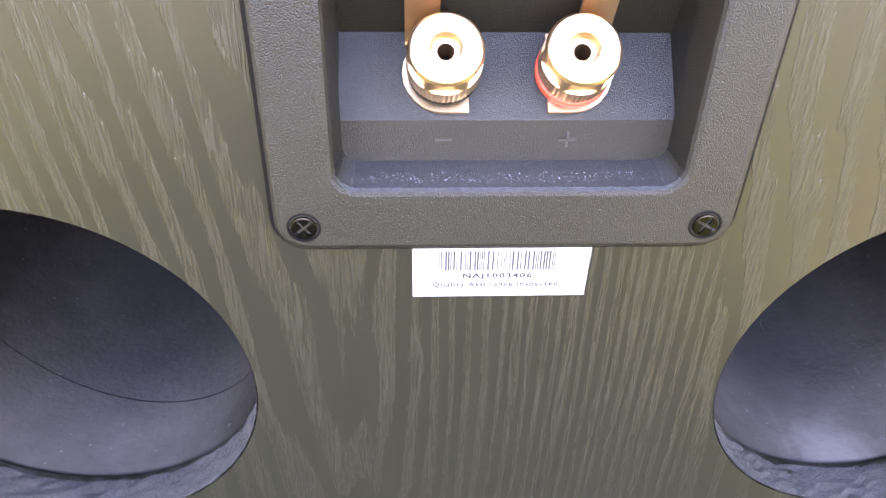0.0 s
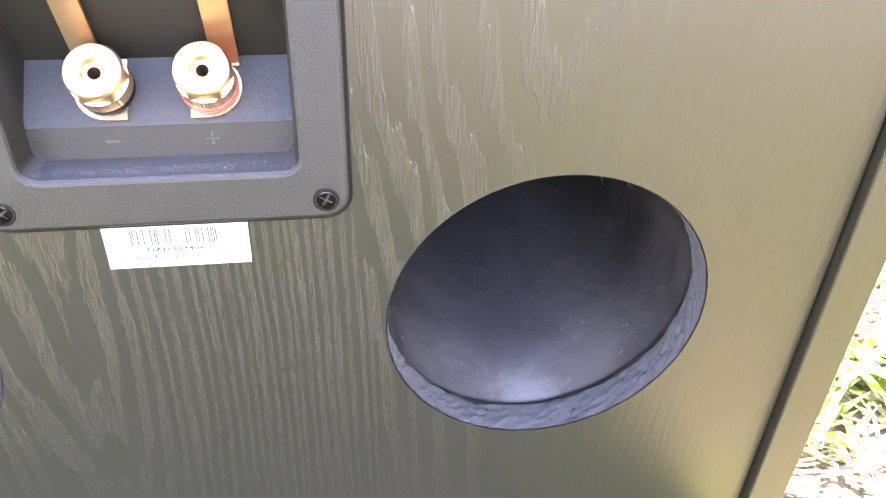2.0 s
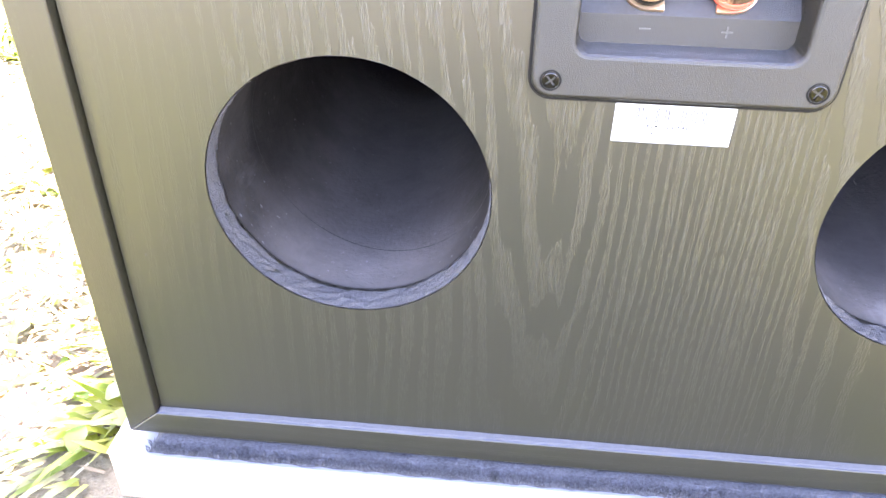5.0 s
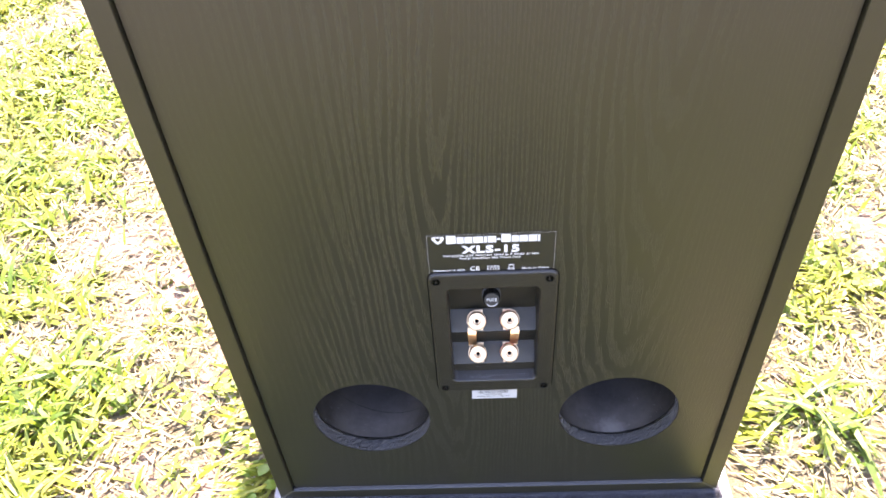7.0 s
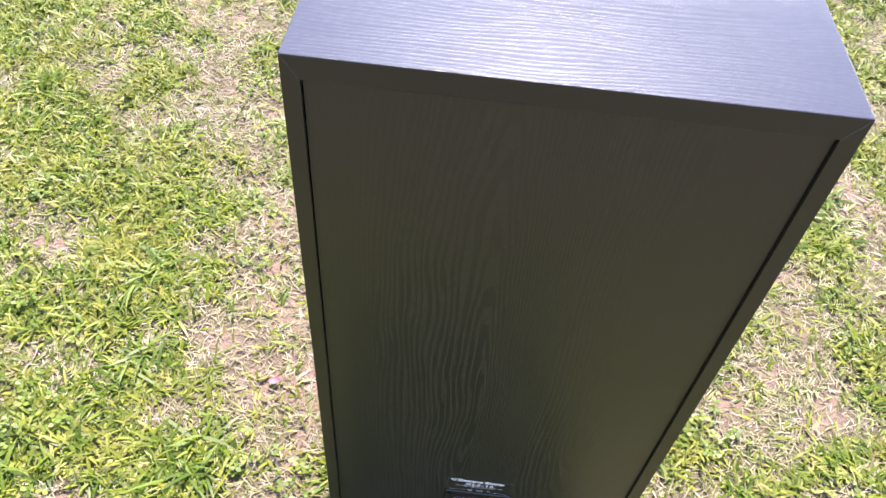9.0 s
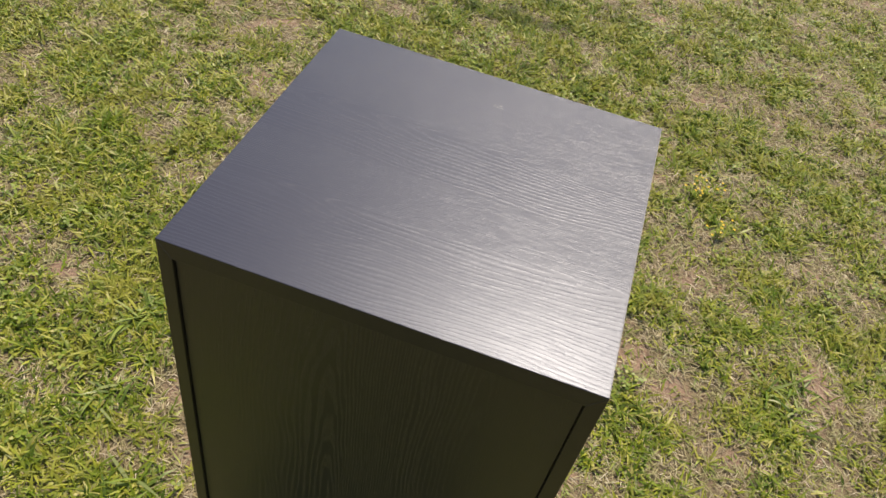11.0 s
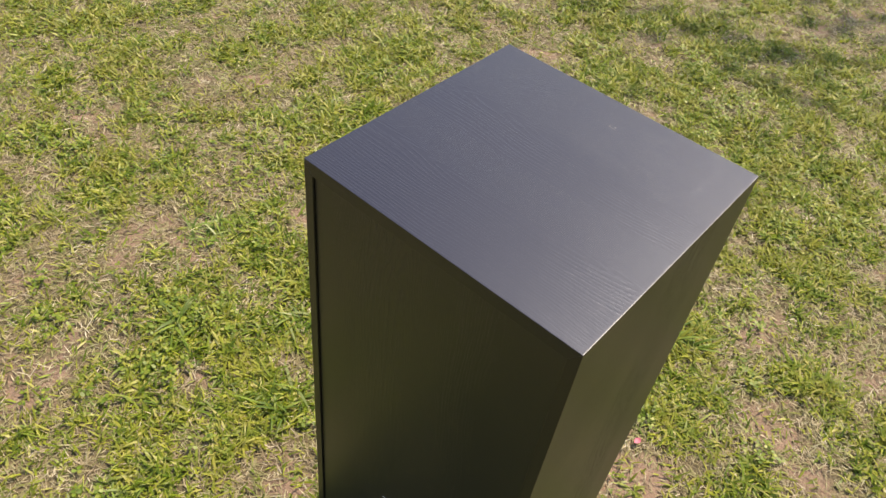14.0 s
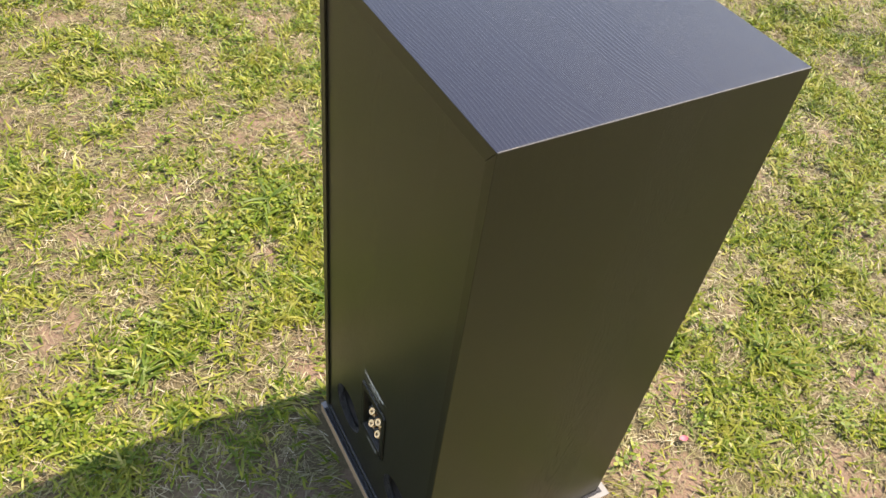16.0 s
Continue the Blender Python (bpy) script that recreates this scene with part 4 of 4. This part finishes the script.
def scatter(count, weight):
    """Places on the lawn, kept off the board, thinned by weight(x, y) and by distance."""
    out = []
    have = 0
    while have < count:
        x, y = rs.uniform(X0, X1, count), rs.uniform(Y0, Y1, count)
        away = np.maximum(np.maximum(BOARD[0] - x, x - BOARD[1]), np.maximum(BOARD[2] - y, y - BOARD[3]))
        far = np.hypot(x + 0.1, y - 0.5)
        keep = (away > 0.012) & (rs.rand(count) < weight(x, y) * np.clip(2.5 / np.maximum(far, 0.1), 0.4, 1.0))
        out.append(np.stack([x[keep], y[keep]], 1))
        have += keep.sum()
    return np.concatenate(out)[:count]


def from_arrays(name, verts, sizes, loops, material):
    me = bpy.data.meshes.new(name)
    me.vertices.add(len(verts))
    me.vertices.foreach_set("co", verts.astype(np.float32).ravel())
    me.loops.add(len(loops))
    me.loops.foreach_set("vertex_index", loops.astype(np.int32))
    me.polygons.add(len(sizes))
    me.polygons.foreach_set("loop_start", np.concatenate([[0], np.cumsum(sizes)[:-1]]).astype(np.int32))
    me.update(calc_edges=True)
    me.validate()
    me.materials.append(material)
    return new(name, me)


def blades(name, xy, turn, size, width, rise, droop, lift, material, sections=3):
    """Tapered strips that leave the ground at the angle rise and bend over by droop."""
    n = len(xy)
    wide = (0.75, 1.0, 0.72) if sections == 3 else (0.8, 1.0)
    p = np.stack([xy[:, 0], xy[:, 1], lawn_height(xy[:, 0], xy[:, 1]) + lift], 1)
    side = np.stack([-np.sin(turn), np.cos(turn), rs.uniform(-0.6, 0.6, n)], 1)
    verts = np.empty((n, 2 * sections + 1, 3))
    for k in range(sections + 1):
        if k:
            a = rise - droop * (k / sections - 0.17)
            step = size / sections
            p = p + np.stack([np.cos(turn) * np.cos(a) * step, np.sin(turn) * np.cos(a) * step, np.sin(a) * step], 1)
        if k < sections:
            w = (width * wide[k] / 2)[:, None]
            verts[:, 2 * k], verts[:, 2 * k + 1] = p - side * w, p + side * w
        else:
            verts[:, -1] = p
    low = lawn_height(verts[:, :, 0].ravel(), verts[:, :, 1].ravel()).reshape(n, -1) + 0.001
    verts[:, :, 2] = np.maximum(verts[:, :, 2], low)
    one = [0, 1, 3, 2, 2, 3, 5, 4, 4, 5, 6] if sections == 3 else [0, 1, 3, 2, 2, 3, 4]
    loops = ((np.arange(n) * (2 * sections + 1))[:, None] + np.array(one)).ravel()
    return from_arrays(name, verts.reshape(-1, 3), np.tile([4] * (sections - 1) + [3], n), loops, material)


def tufts(count, least, most, weight):
    c = scatter(count, weight)
    reps = rs.randint(least, most, count)
    xy = np.repeat(c, reps, 0)
    size = np.repeat(rs.uniform(0.6, 1.25, count), reps)
    return xy + rs.normal(size=xy.shape) * 0.009, size


def keep_off(turn, xy):
    """Blades beside the board lean away from it."""
    x, y = xy.T
    away = np.maximum(np.maximum(BOARD[0] - x, x - BOARD[1]), np.maximum(BOARD[2] - y, y - BOARD[3]))
    out = np.arctan2(y - 0.227, x - 0.0035)
    return np.where(away < 0.07, out + (turn - np.pi) * 0.25, turn)


def swell(x, y, low, high):
    """Share of growth between two levels, eased."""
    u = np.clip((growth(x, y) - low) / (high - low), 0, 1)
    return u * u * (3 - 2 * u)


xy, big = tufts(8200, 6, 14, lambda x, y: 0.02 + 0.98 * swell(x, y, 0.50, 0.85))
n = len(xy)
tagged(blades("grass", xy, keep_off(rs.uniform(0, 6.283, n), xy), rs.uniform(0.028, 0.066, n) * big, rs.uniform(0.0036, 0.0064, n) * big,
              rs.uniform(0.2, 1.0, n), rs.uniform(0.4, 1.3, n), -0.002, GRASS), "coarse green lawn grass in uneven tufts", "grass", kind="stuff")
xy = scatter(240000, lambda x, y: 0.10 + 0.90 * swell(x, y, 0.44, 0.74))
n = len(xy)
tagged(blades("short_grass", xy, keep_off(rs.uniform(0, 6.283, n), xy), rs.uniform(0.016, 0.044, n), rs.uniform(0.0032, 0.0066, n),
              rs.uniform(0.1, 1.0, n), rs.uniform(0.0, 0.9, n), 0.002, GRASS, 2), "short mown green grass between the tufts", "grass", kind="stuff")
xy = scatter(330000, lambda x, y: 0.28 + 0.72 * np.exp(-((growth(x, y) - 0.44) / 0.15) ** 2))
n = len(xy)
tagged(blades("dry_grass", xy, keep_off(rs.uniform(0, 6.283, n), xy), rs.uniform(0.012, 0.040, n), rs.uniform(0.0012, 0.0030, n),
              rs.uniform(-0.02, 0.5, n), rs.uniform(-0.1, 0.5, n), 0.003, STRAW, 2), "dry straw-coloured grass clippings and thatch", "dry grass", kind="stuff")
for a, b in STARS:
    n = rs.randint(34, 60)
    turn = rs.uniform(0, 6.283, n)
    hub = rs.normal(size=(4, 2)) * 0.028
    xy = np.array([a, b]) + hub[rs.randint(0, 4, n)] + rs.normal(size=(n, 2)) * 0.010
    tagged(blades("grass_tuft", xy, keep_off(turn, xy), rs.uniform(0.03, 0.105, n), rs.uniform(0.0045, 0.0085, n), rs.uniform(0.1, 0.9, n), rs.uniform(0.3, 1.3, n), 0.004, TUFT),
           "broad-bladed green weed grass spreading from one root", "grass tuft", "broad tufts in the lawn")


def weed_leaves(name, centres, material):
    """Small three-part leaves held just above the soil."""
    n = len(centres)
    per = 3
    turn = (rs.uniform(0, 6.283, n)[:, None] + np.arange(per) * 2.094).ravel()
    r = np.repeat(rs.uniform(0.0034, 0.0072, n), per)
    h = np.repeat(rs.uniform(0.006, 0.026, n), per)
    x, y = np.repeat(centres[:, 0], per), np.repeat(centres[:, 1], per)
    z = lawn_height(x, y) + h
    m = n * per
    tip = rs.uniform(-0.5, 0.5, m)
    verts = np.empty((m, 6, 3))
    for k, (u, v) in enumerate(((0.0, 0.0), (0.7, 0.62), (1.5, 0.72), (1.95, 0.0), (1.5, -0.72), (0.7, -0.62))):
        dx, dy = u * r, v * r
        verts[:, k] = np.stack([x + np.cos(turn) * dx - np.sin(turn) * dy, y + np.sin(turn) * dx + np.cos(turn) * dy, z + dx * tip + np.abs(dy) * 0.35], 1)
    loops = ((np.arange(m) * 6)[:, None] + np.array([0, 1, 2, 3, 4, 5])).ravel()
    return from_arrays(name, verts.reshape(-1, 3), np.full(m, 6), loops, material)


c = scatter(420, lambda x, y: np.clip(2.2 * (field(x, y, 0.28, 5) - 0.55), 0.02, 1))
c = np.concatenate([c, np.array([-0.92, 0.11]) + rs.normal(size=(16, 2)) * 0.07, np.array([-0.43, -0.53]) + rs.normal(size=(8, 2)) * 0.05])
c = np.repeat(c, 10, 0) + rs.normal(size=(len(c) * 10, 2)) * 0.026
away = np.maximum(np.maximum(BOARD[0] - c[:, 0], c[:, 0] - BOARD[1]), np.maximum(BOARD[2] - c[:, 1], c[:, 1] - BOARD[3]))
tagged(weed_leaves("clover", c[away > 0.03], CLOVER), "small bright green clover and weed leaves", "clover", kind="stuff")


def flower_clump(x, y, seed):
    r = random.Random(seed)
    z = float(lawn_height(np.array(x), np.array(y)))
    root = thing("wildflower_clump", (x, y, z))
    tagged(root, "small weed clump with yellow blossoms", "wildflower", "yellow weeds in the lawn")
    stems = bmesh.new()
    heads = []
    for _ in range(9):
        a, d, h = r.uniform(0, 6.28), r.uniform(0.005, 0.05), r.uniform(0.03, 0.075)
        px, py = d * math.cos(a), d * math.sin(a)
        b = [stems.verts.new(p) for p in ((px * 0.3 - 0.0012, py * 0.3, 0), (px * 0.3 + 0.0012, py * 0.3, 0), (px + 0.0006, py, h), (px - 0.0006, py, h))]
        stems.faces.new(b)
        for s in (0.4, 0.65):
            w = 0.006
            o = Vector((px * (0.3 + 0.7 * s), py * (0.3 + 0.7 * s), h * s))
            q = Vector((math.cos(a + s * 9), math.sin(a + s * 9), 0.5)) * 0.02
            t = Vector((-math.sin(a + s * 9), math.cos(a + s * 9), 0)) * w
            stems.faces.new([stems.verts.new(v) for v in (o, o + q * 0.5 + t, o + q, o + q * 0.5 - t)])
        heads.append((px, py, h))
    part("foliage", stems, CLOVER, root)
    for px, py, h in heads:
        bm = bmesh.new()
        middle = bm.verts.new((px, py, h + 0.001))
        rim = [bm.verts.new((px + (0.0062 if i % 2 else 0.0035) * math.cos(i * 0.628), py + (0.0062 if i % 2 else 0.0035) * math.sin(i * 0.628), h + 0.003 * (i % 2))) for i in range(10)]
        for i in range(10):
            bm.faces.new((middle, rim[i], rim[(i + 1) % 10]))
        part("blossom", bm, PETAL_YELLOW, root)


for k, (x, y) in enumerate(((0.578, 1.827), (0.672, 1.641), (0.625, 1.845))):
    flower_clump(x, y, k)


def petal(x, y, turn):
    bm = bmesh.new()
    rows = []
    for i in range(5):
        u = i / 4
        w = 0.008 * math.sin(math.pi * (0.12 + 0.80 * u))
        rows.append([bm.verts.new((0.022 * u - 0.011, v * w, 0.002 + 0.006 * (u - 0.5) ** 2 + 0.004 * abs(v))) for v in (-1, 0, 1)])
    for a, b in zip(rows, rows[1:]):
        for j in range(2):
            bm.faces.new((a[j], a[j + 1], b[j + 1], b[j]))
    ob = new("fallen_petal", mesh_of(bm, "fallen_petal", PETAL_PINK, True))
    ob.matrix_world = pose(x, y, float(lawn_height(np.array(x), np.array(y))) + 0.012, 0, 0, turn)
    return tagged(ob, "fallen pink petal on the grass", "petal", "pink petals on the lawn")


petal(-0.420, 0.343, 20)
petal(0.200, 0.720, 75)


def broad_weed(x, y, seed):
    """A low weed: a few oval leaves on short stalks round one root."""
    r = random.Random(seed)
    root = thing("broadleaf_weed", (x, y, float(lawn_height(np.array(x), np.array(y)))))
    tagged(root, "low weed with oval green leaves beside the board", "weed", "broadleaf weeds by the board")
    for k in range(5):
        bm = bmesh.new()
        a, size, tilt = k * 1.25 + r.uniform(-0.3, 0.3), r.uniform(0.010, 0.019), r.uniform(0.2, 0.6)
        along, side = Vector((math.cos(a), math.sin(a), math.tan(tilt) * 0.6)), Vector((-math.sin(a), math.cos(a), 0))
        rows = []
        for i in range(6):
            u = i / 5
            w = size * 0.36 * math.sin(math.pi * (0.06 + 0.90 * u))
            o = along * (0.010 + size * u) - Vector((0, 0, 0.5 * size * u * u)) + Vector((0, 0, 0.012))
            rows.append([bm.verts.new(o + side * w * v + Vector((0, 0, 0.18 * w * abs(v)))) for v in (-1, 0, 1)])
        for p, q in zip(rows, rows[1:]):
            for j in range(2):
                bm.faces.new((p[j], p[j + 1], q[j + 1], q[j]))
        part("leaf", bm, TUFT, root, smooth=True)


for k, (x, y) in enumerate(((-0.262, 0.030), (-0.290, 0.100))):
    broad_weed(x, y, 40 + k)
